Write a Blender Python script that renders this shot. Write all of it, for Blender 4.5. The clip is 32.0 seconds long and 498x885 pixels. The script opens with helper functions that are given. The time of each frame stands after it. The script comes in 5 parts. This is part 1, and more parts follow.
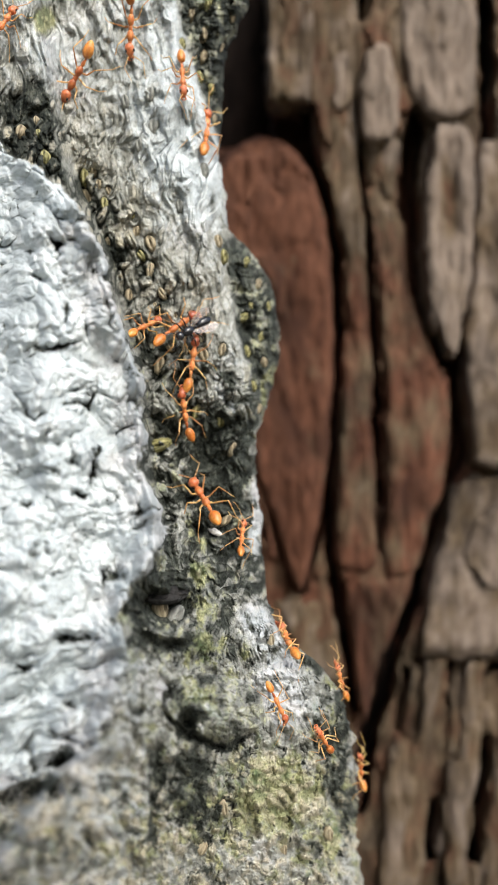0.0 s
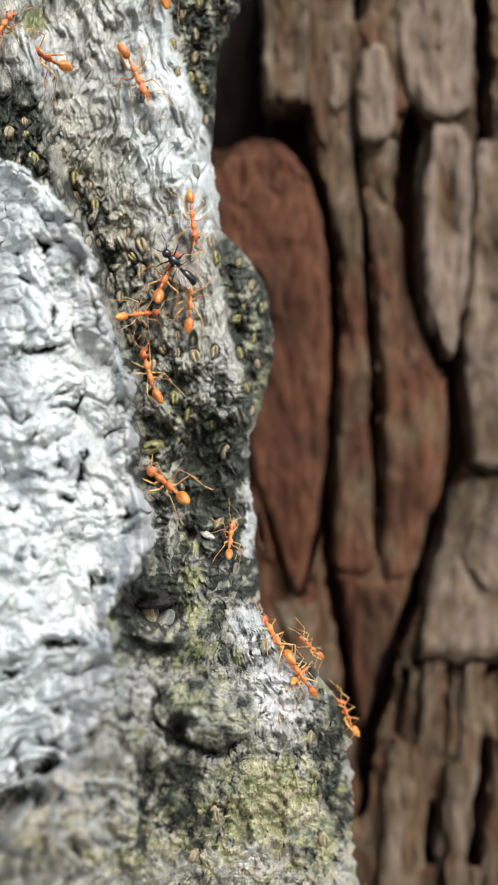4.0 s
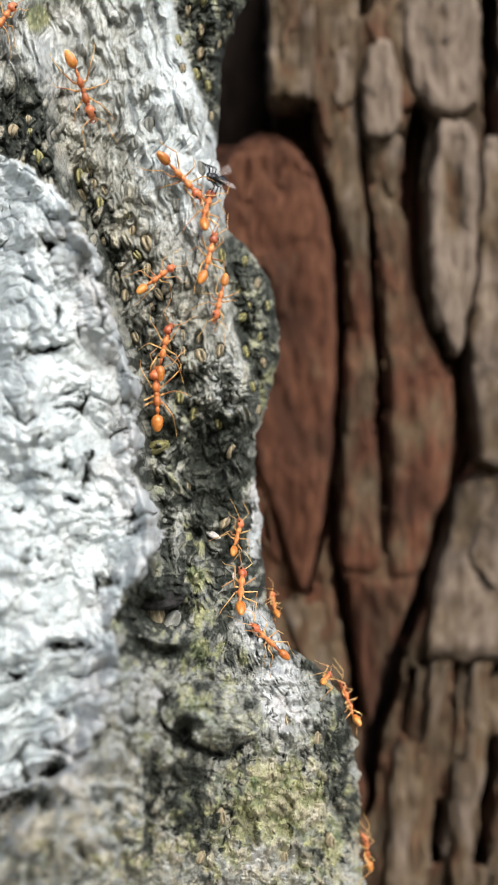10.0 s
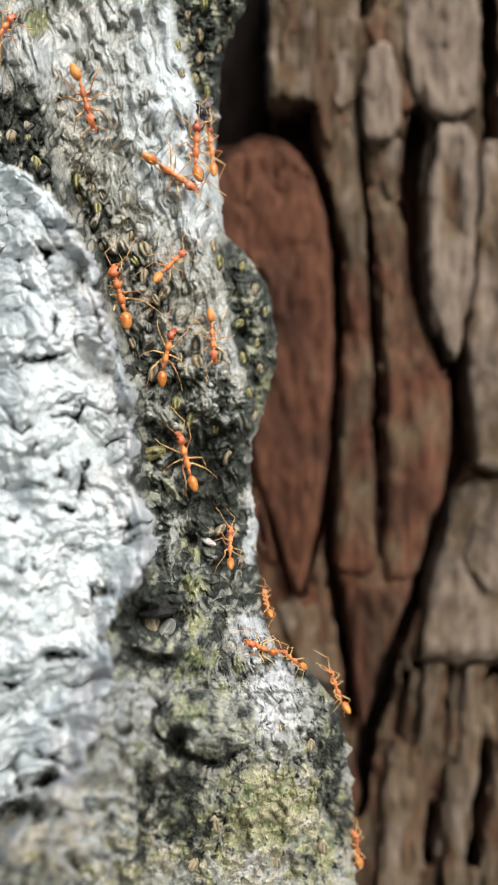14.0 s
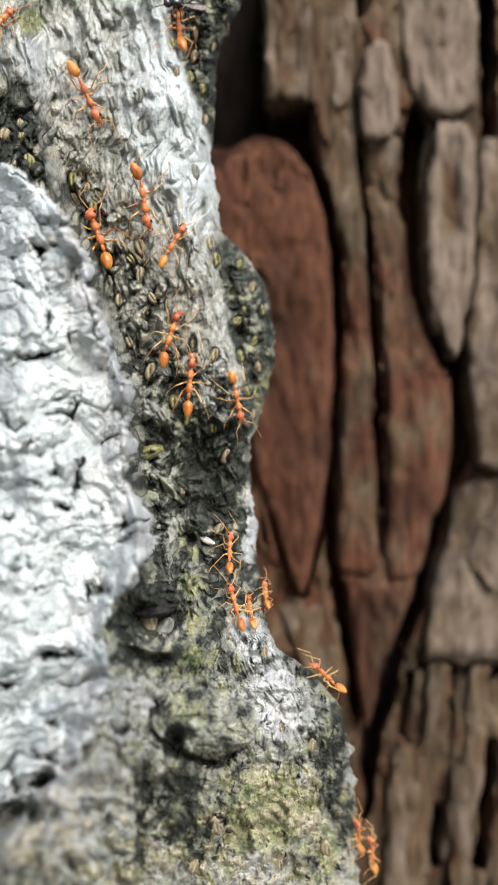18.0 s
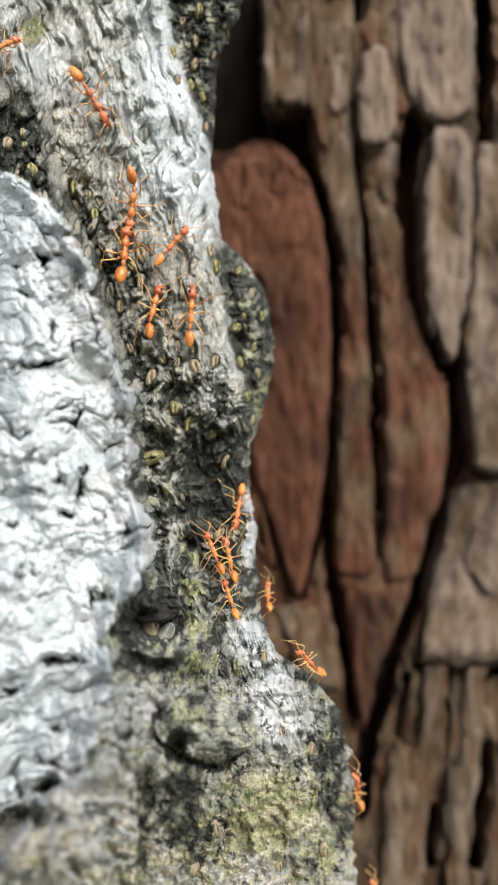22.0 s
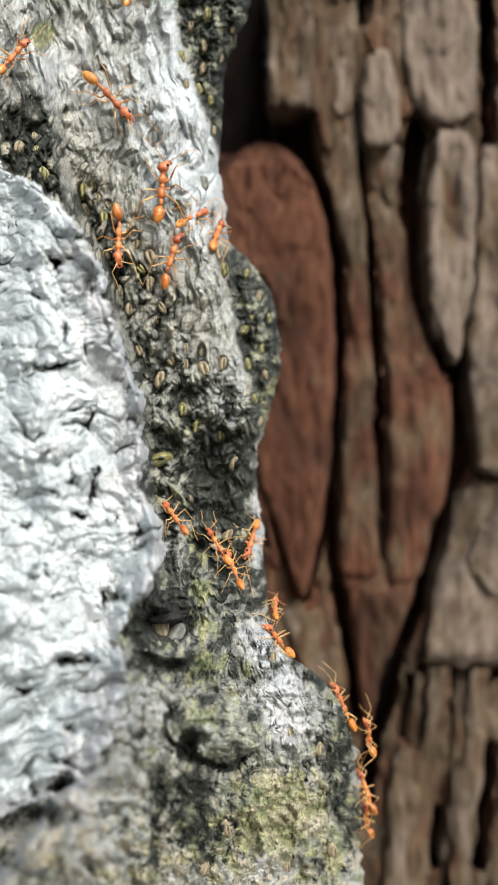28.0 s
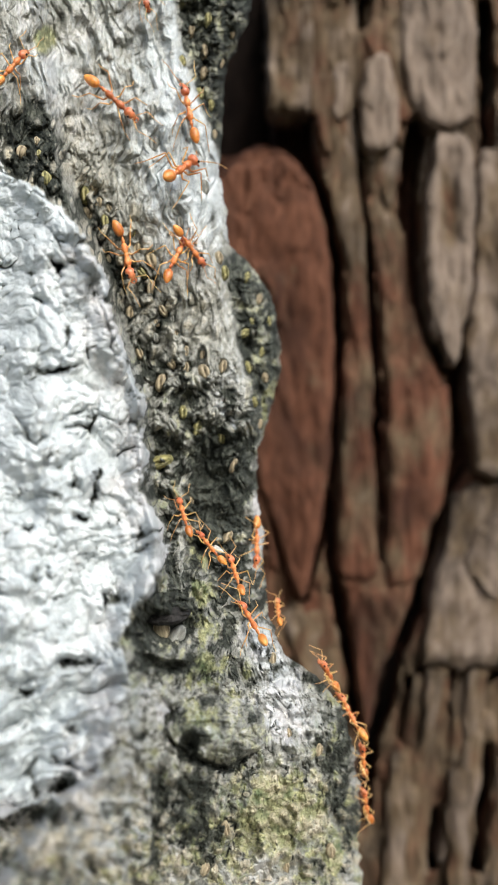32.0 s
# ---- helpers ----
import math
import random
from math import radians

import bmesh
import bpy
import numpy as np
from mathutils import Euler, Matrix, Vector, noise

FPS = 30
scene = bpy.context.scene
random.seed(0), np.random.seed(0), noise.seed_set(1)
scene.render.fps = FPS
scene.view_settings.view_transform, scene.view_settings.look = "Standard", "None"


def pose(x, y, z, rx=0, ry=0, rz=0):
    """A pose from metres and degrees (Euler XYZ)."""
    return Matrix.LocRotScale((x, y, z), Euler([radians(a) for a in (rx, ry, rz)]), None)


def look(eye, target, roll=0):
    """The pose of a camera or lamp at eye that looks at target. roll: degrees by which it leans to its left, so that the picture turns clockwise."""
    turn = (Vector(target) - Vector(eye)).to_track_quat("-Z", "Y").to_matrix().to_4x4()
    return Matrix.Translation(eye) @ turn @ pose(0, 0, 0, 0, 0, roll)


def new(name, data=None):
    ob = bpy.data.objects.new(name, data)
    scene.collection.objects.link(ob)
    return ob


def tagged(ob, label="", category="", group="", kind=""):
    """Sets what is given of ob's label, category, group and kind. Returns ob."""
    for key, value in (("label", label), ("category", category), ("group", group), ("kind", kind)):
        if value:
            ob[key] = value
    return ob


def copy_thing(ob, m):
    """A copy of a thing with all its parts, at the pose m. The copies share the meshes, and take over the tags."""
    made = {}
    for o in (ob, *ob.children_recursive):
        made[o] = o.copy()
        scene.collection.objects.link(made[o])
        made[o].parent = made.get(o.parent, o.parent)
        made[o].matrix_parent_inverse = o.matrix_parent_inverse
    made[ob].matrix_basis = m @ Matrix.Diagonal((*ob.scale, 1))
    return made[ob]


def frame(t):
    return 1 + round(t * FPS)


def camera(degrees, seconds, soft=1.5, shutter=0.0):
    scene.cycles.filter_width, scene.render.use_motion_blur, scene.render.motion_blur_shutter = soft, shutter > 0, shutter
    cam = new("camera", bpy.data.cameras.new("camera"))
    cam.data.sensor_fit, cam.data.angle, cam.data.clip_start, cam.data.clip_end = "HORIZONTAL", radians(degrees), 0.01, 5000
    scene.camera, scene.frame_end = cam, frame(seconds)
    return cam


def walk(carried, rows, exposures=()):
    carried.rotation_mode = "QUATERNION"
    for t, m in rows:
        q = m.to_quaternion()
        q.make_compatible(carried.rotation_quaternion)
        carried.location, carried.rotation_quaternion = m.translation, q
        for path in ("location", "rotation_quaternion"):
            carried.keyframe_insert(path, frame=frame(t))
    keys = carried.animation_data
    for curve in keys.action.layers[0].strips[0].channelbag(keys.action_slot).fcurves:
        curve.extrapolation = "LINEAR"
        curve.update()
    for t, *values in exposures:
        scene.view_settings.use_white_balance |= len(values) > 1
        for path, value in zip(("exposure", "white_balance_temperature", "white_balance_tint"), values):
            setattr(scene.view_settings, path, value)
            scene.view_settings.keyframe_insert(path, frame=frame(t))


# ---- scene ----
# Metres. The standpoint is at (0, 0, 1.3), facing +y. Places on the two stems are written on a bearing chart:
# a across (441 straight ahead, rising to +x), b down (784 level), 1211 units to one unit of slope.
cam = camera(40, 32.0, soft=1.15)
cam.data.dof.use_dof = True
cam.data.dof.focus_distance = 0.0725
cam.data.dof.aperture_fstop = 33.0
walk(cam, [
    (0, pose(-0.00112, -0.00108, 1.29878, 89.911, -0.181, -0.497)),
    (0.5, pose(-0.00101, -0.00102, 1.29869, 89.967, -0.126, -0.446)),
    (1, pose(-0.00097, -0.00089, 1.29864, 89.995, -0.133, -0.444)),
    (1.5, pose(-0.00074, -0.00092, 1.29875, 90.040, -0.103, -0.445)),
    (2, pose(-0.00058, -0.00081, 1.29877, 90.034, -0.099, -0.455)),
    (2.5, pose(-0.00050, -0.00063, 1.29875, 90.006, -0.090, -0.471)),
    (3, pose(-0.00021, -0.00059, 1.29878, 90.026, -0.034, -0.413)),
    (3.5, pose(-0.00006, -0.00059, 1.29893, 90.026, 0.004, -0.387)),
    (5.5, pose(0.00001, -0.00032, 1.29873, 90.056, 0.079, -0.279)),
    (6, pose(0.00004, -0.00028, 1.29871, 90.058, 0.110, -0.236)),
    (6.5, pose(-0.00005, -0.00021, 1.29879, 89.991, 0.005, -0.192)),
    (7, pose(0.00001, -0.00009, 1.29882, 89.996, 0.014, -0.146)),
    (7.5, pose(0.00003, 0.00000, 1.29892, 89.956, -0.009, -0.149)),
    (8, pose(0.00003, -0.00005, 1.29913, 89.920, -0.013, -0.119)),
    (8.5, pose(0.00007, -0.00001, 1.29920, 89.925, -0.010, -0.039)),
    (9, pose(0.00017, 0.00002, 1.29920, 89.850, 0.026, 0.044)),
    (9.5, pose(0.00003, -0.00002, 1.29920, 89.826, 0.030, 0.000)),
    (10, pose(-0.00015, 0.00001, 1.29921, 89.771, 0.091, 0.052)),
    (10.5, pose(-0.00030, -0.00016, 1.29948, 89.762, -0.002, 0.075)),
    (11, pose(-0.00039, -0.00022, 1.29965, 89.764, -0.064, 0.054)),
    (11.5, pose(-0.00033, -0.00029, 1.29984, 89.717, -0.093, 0.003)),
    (12, pose(-0.00042, -0.00028, 1.29986, 89.679, -0.171, -0.084)),
    (12.5, pose(-0.00046, -0.00031, 1.30000, 89.617, -0.257, -0.177)),
    (13, pose(-0.00027, -0.00010, 1.30005, 89.594, -0.319, -0.178)),
    (13.5, pose(-0.00017, 0.00002, 1.30035, 89.514, -0.405, -0.194)),
    (14, pose(-0.00009, -0.00002, 1.30035, 89.540, -0.389, -0.218)),
    (14.5, pose(-0.00015, -0.00004, 1.30006, 89.584, -0.322, -0.272)),
    (16.5, pose(-0.00025, 0.00006, 1.29988, 89.829, -0.083, 0.058)),
    (17, pose(-0.00007, 0.00019, 1.29976, 89.841, -0.077, -0.007)),
    (17.5, pose(0.00038, 0.00041, 1.29960, 89.766, 0.075, 0.005)),
    (18, pose(0.00053, 0.00047, 1.29971, 89.822, 0.143, 0.064)),
    (18.5, pose(0.00042, 0.00036, 1.29980, 89.978, 0.156, 0.128)),
    (19, pose(0.00018, 0.00017, 1.29980, 89.990, 0.098, 0.067)),
    (19.5, pose(0.00004, 0.00011, 1.29978, 90.001, 0.066, 0.034)),
    (20, pose(0.00000, 0.00000, 1.30000, 90.000, 0.000, -0.000)),
    (20.5, pose(-0.00004, -0.00013, 1.30024, 90.001, -0.064, -0.046)),
    (21, pose(-0.00008, -0.00010, 1.30018, 90.009, -0.052, -0.203)),
    (21.5, pose(0.00007, -0.00002, 1.30018, 89.876, 0.024, -0.250)),
    (22, pose(0.00003, -0.00022, 1.30042, 89.816, 0.074, -0.300)),
    (22.5, pose(-0.00001, -0.00022, 1.30044, 89.857, 0.079, -0.173)),
    (23, pose(-0.00018, -0.00022, 1.30048, 89.860, 0.105, -0.140)),
    (23.5, pose(-0.00037, -0.00029, 1.30041, 89.910, 0.083, -0.113)),
    (24, pose(-0.00041, -0.00028, 1.30024, 89.957, 0.164, -0.099)),
    (24.5, pose(-0.00038, -0.00028, 1.30029, 89.944, 0.186, -0.032)),
    (25, pose(-0.00033, -0.00028, 1.30044, 89.967, 0.167, -0.027)),
    (25.5, pose(-0.00031, -0.00032, 1.30027, 89.994, 0.154, -0.097)),
    (27.5, pose(-0.00077, -0.00065, 1.30024, 89.999, 0.122, -0.268)),
    (28, pose(-0.00093, -0.00065, 1.30041, 89.959, 0.063, -0.283)),
    (28.5, pose(-0.00088, -0.00065, 1.30038, 89.979, 0.057, -0.283)),
    (29, pose(-0.00097, -0.00067, 1.30037, 89.985, 0.043, -0.301)),
    (29.5, pose(-0.00091, -0.00075, 1.30023, 90.022, 0.040, -0.317)),
    (30, pose(-0.00104, -0.00076, 1.30013, 90.044, 0.030, -0.364)),
    (30.5, pose(-0.00103, -0.00082, 1.30007, 90.052, 0.056, -0.431)),
    (31, pose(-0.00091, -0.00080, 1.30021, 89.990, 0.026, -0.460)),
    (31.5, pose(-0.00104, -0.00102, 1.30060, 89.995, 0.007, -0.459)),
    (32, pose(-0.00118, -0.00107, 1.30059, 90.054, -0.022, -0.439)),
])

# ---- world, sun, exposure ----
world = bpy.data.worlds.new("sky")
scene.world = world
world.use_nodes = True
SUN_UP, SUN_TURN = radians(42), radians(152)
_wn = world.node_tree.nodes
_sky = _wn.new("ShaderNodeTexSky")
_sky.sky_type = "NISHITA"
_sky.sun_disc = False
_sky.sun_elevation = SUN_UP
_sky.sun_rotation = SUN_TURN
_sky.air_density = 1.0
_sky.dust_density = 3.0
world.node_tree.links.new(_sky.outputs[0], _wn["Background"].inputs[0])
_wn["Background"].inputs[1].default_value = 0.14
sun = new("sun", bpy.data.lights.new("sun", "SUN"))
sun.data.energy = 2.3
sun.data.angle = radians(34)
sun.data.color = (0.985, 1.0, 0.96)
_sd = Vector((math.sin(SUN_TURN) * math.cos(SUN_UP), math.cos(SUN_TURN) * math.cos(SUN_UP), math.sin(SUN_UP)))
sun.matrix_basis = look(_sd * 5, (0, 0, 0))
scene.view_settings.exposure = 0.75


# ---- materials ----
def wire(mat, a, b):
    mat.node_tree.links.new(a, b)


def node(mat, kind, **values):
    n = mat.node_tree.nodes.new(kind)
    for key, value in values.items():
        n.inputs[key].default_value = value
    return n


def blank(name, rough=0.8, spec=0.3):
    mat = bpy.data.materials.new(name)
    mat.use_nodes = True
    bsdf = mat.node_tree.nodes["Principled BSDF"]
    bsdf.inputs["Roughness"].default_value = rough
    bsdf.inputs["Specular IOR Level"].default_value = spec
    return mat, bsdf


def coords(mat, stretch=(1, 1, 1)):
    tc = mat.node_tree.nodes.new("ShaderNodeTexCoord")
    mp = mat.node_tree.nodes.new("ShaderNodeMapping")
    mp.inputs["Scale"].default_value = stretch
    wire(mat, tc.outputs["Object"], mp.inputs["Vector"])
    return mp.outputs["Vector"]


def grain(mat, vec, scale, detail=4.0, rough=0.6, warp=0.0):
    n = node(mat, "ShaderNodeTexNoise", Scale=scale, Detail=detail, Roughness=rough, Distortion=warp)
    wire(mat, vec, n.inputs["Vector"])
    return n.outputs["Fac"]


def ramp(mat, fac, stops):
    r = mat.node_tree.nodes.new("ShaderNodeValToRGB")
    el = r.color_ramp.elements
    while len(el) < len(stops):
        el.new(0.5)
    for e, (p, c) in zip(el, stops):
        e.position = p
        e.color = (*c, 1) if isinstance(c, tuple) else (c, c, c, 1)
    wire(mat, fac, r.inputs["Fac"])
    return r.outputs["Color"]


def blend(mat, fac, a, b, how="MIX"):
    m = mat.node_tree.nodes.new("ShaderNodeMix")
    m.data_type, m.blend_type = "RGBA", how
    for sock, v in ((m.inputs[0], fac), (m.inputs[6], a), (m.inputs[7], b)):
        if isinstance(v, (int, float)):
            sock.default_value = v
        elif isinstance(v, tuple):
            sock.default_value = (*v, 1)
        else:
            wire(mat, v, sock)
    return m.outputs[2]


def math_node(mat, op, a, b):
    m = mat.node_tree.nodes.new("ShaderNodeMath")
    m.operation = op
    m.use_clamp = op in ("MULTIPLY", "ADD", "SUBTRACT")
    for sock, v in ((m.inputs[0], a), (m.inputs[1], b)):
        if isinstance(v, (int, float)):
            sock.default_value = v
        else:
            wire(mat, v, sock)
    return m.outputs[0]


def relief(mat, bsdf, height, distance, strength=1.0):
    b = mat.node_tree.nodes.new("ShaderNodeBump")
    if isinstance(strength, float):
        b.inputs["Strength"].default_value = strength
    else:
        wire(mat, strength, b.inputs["Strength"])
    b.inputs["Distance"].default_value = distance
    wire(mat, height, b.inputs["Height"])
    wire(mat, b.outputs["Normal"], bsdf.inputs["Normal"])


def lichen_bark():
    """Smooth grey bark under pale crustose lichen, yellow-green moss and dark algal crust, which also holds painted
    shade, laid by the cover attribute.
    """
    mat, bsdf = blank("lichen_bark", 0.85, 0.25)
    lay = mat.node_tree.nodes.new("ShaderNodeAttribute")
    lay.attribute_name = "lay"
    vec = lay.outputs["Vector"]
    mp = mat.node_tree.nodes.new("ShaderNodeMapping")
    mp.inputs["Scale"].default_value = (1.0, 0.62, 1.0)
    wire(mat, vec, mp.inputs["Vector"])
    tall = mp.outputs["Vector"]
    at = mat.node_tree.nodes.new("ShaderNodeAttribute")
    at.attribute_name = "cover"
    sep = mat.node_tree.nodes.new("ShaderNodeSeparateColor")
    wire(mat, at.outputs["Color"], sep.inputs[0])
    fine, mid, big = grain(mat, tall, 3000, 5, 0.7, 0.6), grain(mat, tall, 1100, 5, 0.65, 0.8), grain(mat, vec, 240, 4, 0.6)
    base = ramp(mat, mid, [(0.28, (0.1, 0.1, 0.085)), (0.42, (0.22, 0.222, 0.195)), (0.56, (0.33, 0.333, 0.3)), (0.74, (0.5, 0.5, 0.45))])
    # one dark colour for the crust and for the shade in creases and hollows
    crust_shade = ramp(mat, mid, [(0.32, (0.006, 0.007, 0.005)), (0.5, (0.027, 0.031, 0.024)), (0.72, (0.11, 0.115, 0.093))])
    # the duller pinkish tone also stands for the lobe's shaded right rim
    pink = mat.node_tree.nodes.new("ShaderNodeAttribute")
    pink.attribute_name = "warm"
    dust = grain(mat, vec, 1000, 6, 0.7, 0.7)
    cool = ramp(mat, dust, [(0.28, (0.28, 0.315, 0.32)), (0.42, (0.48, 0.52, 0.525)), (0.55, (0.57, 0.605, 0.61)), (0.74, (0.66, 0.69, 0.69))])
    rosy_shade = ramp(mat, dust, [(0.28, (0.26, 0.25, 0.242)), (0.42, (0.43, 0.42, 0.41)), (0.56, (0.53, 0.518, 0.51)), (0.74, (0.62, 0.608, 0.598))])
    pale = blend(mat, pink.outputs["Fac"], cool, rosy_shade)
    pale = blend(mat, ramp(mat, big, [(0.42, 0.0), (0.64, 0.75)]), pale, (0.3, 0.33, 0.335))
    moss = ramp(mat, mid, [(0.28, (0.08, 0.088, 0.045)), (0.48, (0.24, 0.247, 0.13)), (0.68, (0.47, 0.46, 0.25))])
    moss = blend(mat, ramp(mat, big, [(0.5, 0.0), (0.66, 0.7)]), moss, (0.05, 0.1, 0.045))
    cork = ramp(mat, fine, [(0.3, (0.16, 0.13, 0.08)), (0.5, (0.42, 0.37, 0.26)), (0.7, (0.6, 0.55, 0.42))])

    def edged(channel, width=0.9):
        s = math_node(mat, "ADD", channel, math_node(mat, "MULTIPLY", math_node(mat, "SUBTRACT", mid, 0.28), width))
        return ramp(mat, s, [(0.42, 0.0), (0.72, 1.0)])

    col = blend(mat, edged(sep.outputs["Green"]), base, moss)
    col = blend(mat, edged(sep.outputs["Red"], 0.7), col, pale)
    col = blend(mat, at.outputs["Alpha"], col, cork)
    col = blend(mat, edged(sep.outputs["Blue"], 0.7), col, crust_shade)
    col = blend(mat, math_node(mat, "SUBTRACT", 0.62, math_node(mat, "MULTIPLY", sep.outputs["Red"], 0.42)), col, ramp(mat, fine, [(0.34, 0.22), (0.47, 0.9), (0.68, 1.0)]), "MULTIPLY")
    wire(mat, col, bsdf.inputs["Base Color"])
    h = math_node(mat, "ADD", math_node(mat, "MULTIPLY", fine, 0.5), math_node(mat, "MULTIPLY", mid, 0.5))
    relief(mat, bsdf, h, 0.0004, math_node(mat, "SUBTRACT", 1.0, math_node(mat, "MULTIPLY", sep.outputs["Red"], 0.7)))
    return mat


def plate_bark():
    """Flaking fibrous bark: red-brown where freshly shed, weathered beige-grey where old (attribute age)."""
    mat, bsdf = blank("plate_bark", 0.9, 0.2)
    tall = coords(mat, (1.0, 1.0, 0.22))
    vec = coords(mat)
    at = mat.node_tree.nodes.new("ShaderNodeAttribute")
    at.attribute_name = "age"
    fib, mott = grain(mat, tall, 700, 5, 0.62, 0.4), grain(mat, vec, 120, 5, 0.62, 0.6)
    fresh = ramp(mat, fib, [(0.25, (0.042, 0.0165, 0.0095)), (0.5, (0.086, 0.035, 0.0195)), (0.75, (0.135, 0.06, 0.035))])
    worn = ramp(mat, fib, [(0.25, (0.048, 0.032, 0.0185)), (0.5, (0.092, 0.064, 0.038)), (0.75, (0.14, 0.104, 0.066))])
    old = ramp(mat, fib, [(0.25, (0.1, 0.074, 0.056)), (0.5, (0.166, 0.127, 0.099)), (0.75, (0.24, 0.193, 0.157))])
    s = math_node(mat, "ADD", at.outputs["Fac"], math_node(mat, "MULTIPLY", math_node(mat, "SUBTRACT", mott, 0.42), 1.0))
    col = blend(mat, ramp(mat, s, [(0.2, 0.0), (0.62, 1.0)]), fresh, worn)
    col = blend(mat, ramp(mat, s, [(0.62, 0.0), (1.0, 1.0)]), col, old)
    stain = ramp(mat, grain(mat, coords(mat, (1, 1, 0.5)), 75, 4, 0.6, 0.8), [(0.34, 0.15), (0.54, 1.0)])
    col = blend(mat, 0.66, col, stain, "MULTIPLY")
    wire(mat, col, bsdf.inputs["Base Color"])
    relief(mat, bsdf, fib, 0.0004, 0.6)
    return mat


def plain(name, stops, scale=900, rough=0.7, spec=0.3, bump=0.0, stretch=(1, 1, 1)):
    mat, bsdf = blank(name, rough, spec)
    f = grain(mat, coords(mat, stretch), scale, 4, 0.6, 0.3)
    wire(mat, ramp(mat, f, stops), bsdf.inputs["Base Color"])
    if bump:
        relief(mat, bsdf, f, bump)
    return mat


def chitin(name, dark, light, rough=0.28, see=0.0):
    """Glossy amber cuticle, a little translucent, each ant a shade of its own."""
    mat, bsdf = blank(name, rough, 0.5)
    info = mat.node_tree.nodes.new("ShaderNodeObjectInfo")
    f = grain(mat, coords(mat), 1400, 3, 0.6)
    col = ramp(mat, f, [(0.3, dark), (0.7, light)])
    shade = ramp(mat, info.outputs["Random"], [(0.0, (0.55, 0.4, 0.36)), (0.45, (0.85, 0.75, 0.7)), (1.0, (1.0, 1.0, 1.0))])
    wire(mat, blend(mat, 1.0, col, shade, "MULTIPLY"), bsdf.inputs["Base Color"])
    if see:
        bsdf.inputs["Subsurface Weight"].default_value = see
        bsdf.inputs["Subsurface Radius"].default_value = (0.0006, 0.00025, 0.0001)
        bsdf.inputs["Subsurface Scale"].default_value = 1.0
    relief(mat, bsdf, grain(mat, coords(mat), 9000, 2, 0.5), 0.00004, 0.5)
    return mat


M_LICHEN = lichen_bark()
M_PLATE = plate_bark()
# core nearly black: shade of the gaps and cracks put into its colour
M_CORE = plain("dark_core", [(0.3, (0.005, 0.0035, 0.003)), (0.7, (0.024, 0.016, 0.013))], 260, 0.95, 0.1, 0.001, (1, 1, 0.3))
M_EARTH = plain("earth", [(0.3, (0.05, 0.043, 0.028)), (0.7, (0.12, 0.105, 0.07))], 9, 0.95, 0.1, 0.02)
M_PORE = plain("pore_cork", [(0.33, (0.06, 0.045, 0.025)), (0.46, (0.25, 0.205, 0.13)), (0.68, (0.46, 0.395, 0.27))], 3.2, 0.65, 0.3, 0.0001, (1, 1, 0.14))
M_PORE_GREEN = plain("mossy_cork", [(0.36, (0.04, 0.038, 0.015)), (0.46, (0.2, 0.185, 0.07)), (0.66, (0.46, 0.42, 0.22))], 3.2, 0.65, 0.3, 0.0001, (1, 1, 0.14))
M_LIP = plain("grey_cork", [(0.3, (0.09, 0.091, 0.08)), (0.5, (0.2, 0.202, 0.18)), (0.7, (0.34, 0.345, 0.31))], 3.0, 0.8, 0.25, 0.0001, (1, 1, 0.3))
M_FLAKE = plain("dark_flake", [(0.3, (0.005, 0.005, 0.005)), (0.7, (0.028, 0.026, 0.025))], 2400, 0.8, 0.25, 0.0002)
M_AMBER = chitin("amber_cuticle", (0.42, 0.11, 0.03), (0.78, 0.32, 0.1), 0.4, 0.25)
M_HEAD = chitin("red_cuticle", (0.38, 0.09, 0.035), (0.7, 0.25, 0.1), 0.32, 0.25)
M_GASTER = chitin("orange_cuticle", (0.4, 0.12, 0.025), (0.78, 0.36, 0.08), 0.3, 0.3)
M_LEG = chitin("leg_cuticle", (0.56, 0.32, 0.11), (0.76, 0.5, 0.22), 0.38, 0.25)
M_EYE = plain("eye_black", [(0.3, (0.006, 0.004, 0.004)), (0.7, (0.02, 0.012, 0.01))], 3000, 0.15, 0.6)
M_BLACK = plain("black_cuticle", [(0.3, (0.006, 0.006, 0.007)), (0.7, (0.02, 0.02, 0.022))], 1500, 0.18, 0.6)
M_CHIP = plain("pale_chip", [(0.3, (0.25, 0.24, 0.22)), (0.7, (0.62, 0.6, 0.56))], 1800, 0.6, 0.4, 0.0002)


def wing_film():
    mat, bsdf = blank("wing_film", 0.2, 0.5)
    bsdf.inputs["Base Color"].default_value = (0.42, 0.36, 0.34, 1)
    bsdf.inputs["Alpha"].default_value = 0.3
    return mat


M_WING = wing_film()


# ---- meshes ----
def mesh_of(name, verts, faces, mat, smooth=True):
    me = bpy.data.meshes.new(name)
    me.from_pydata([tuple(v) for v in verts], [], faces)
    me.materials.append(mat)
    if smooth:
        me.polygons.foreach_set("use_smooth", [True] * len(me.polygons))
    me.update()
    return me


def part(name, me, parent, label="", at=None):
    ob = new(name, me)
    ob.parent = parent
    if at is not None:
        ob.matrix_basis = at
    return tagged(ob, label) if label else ob


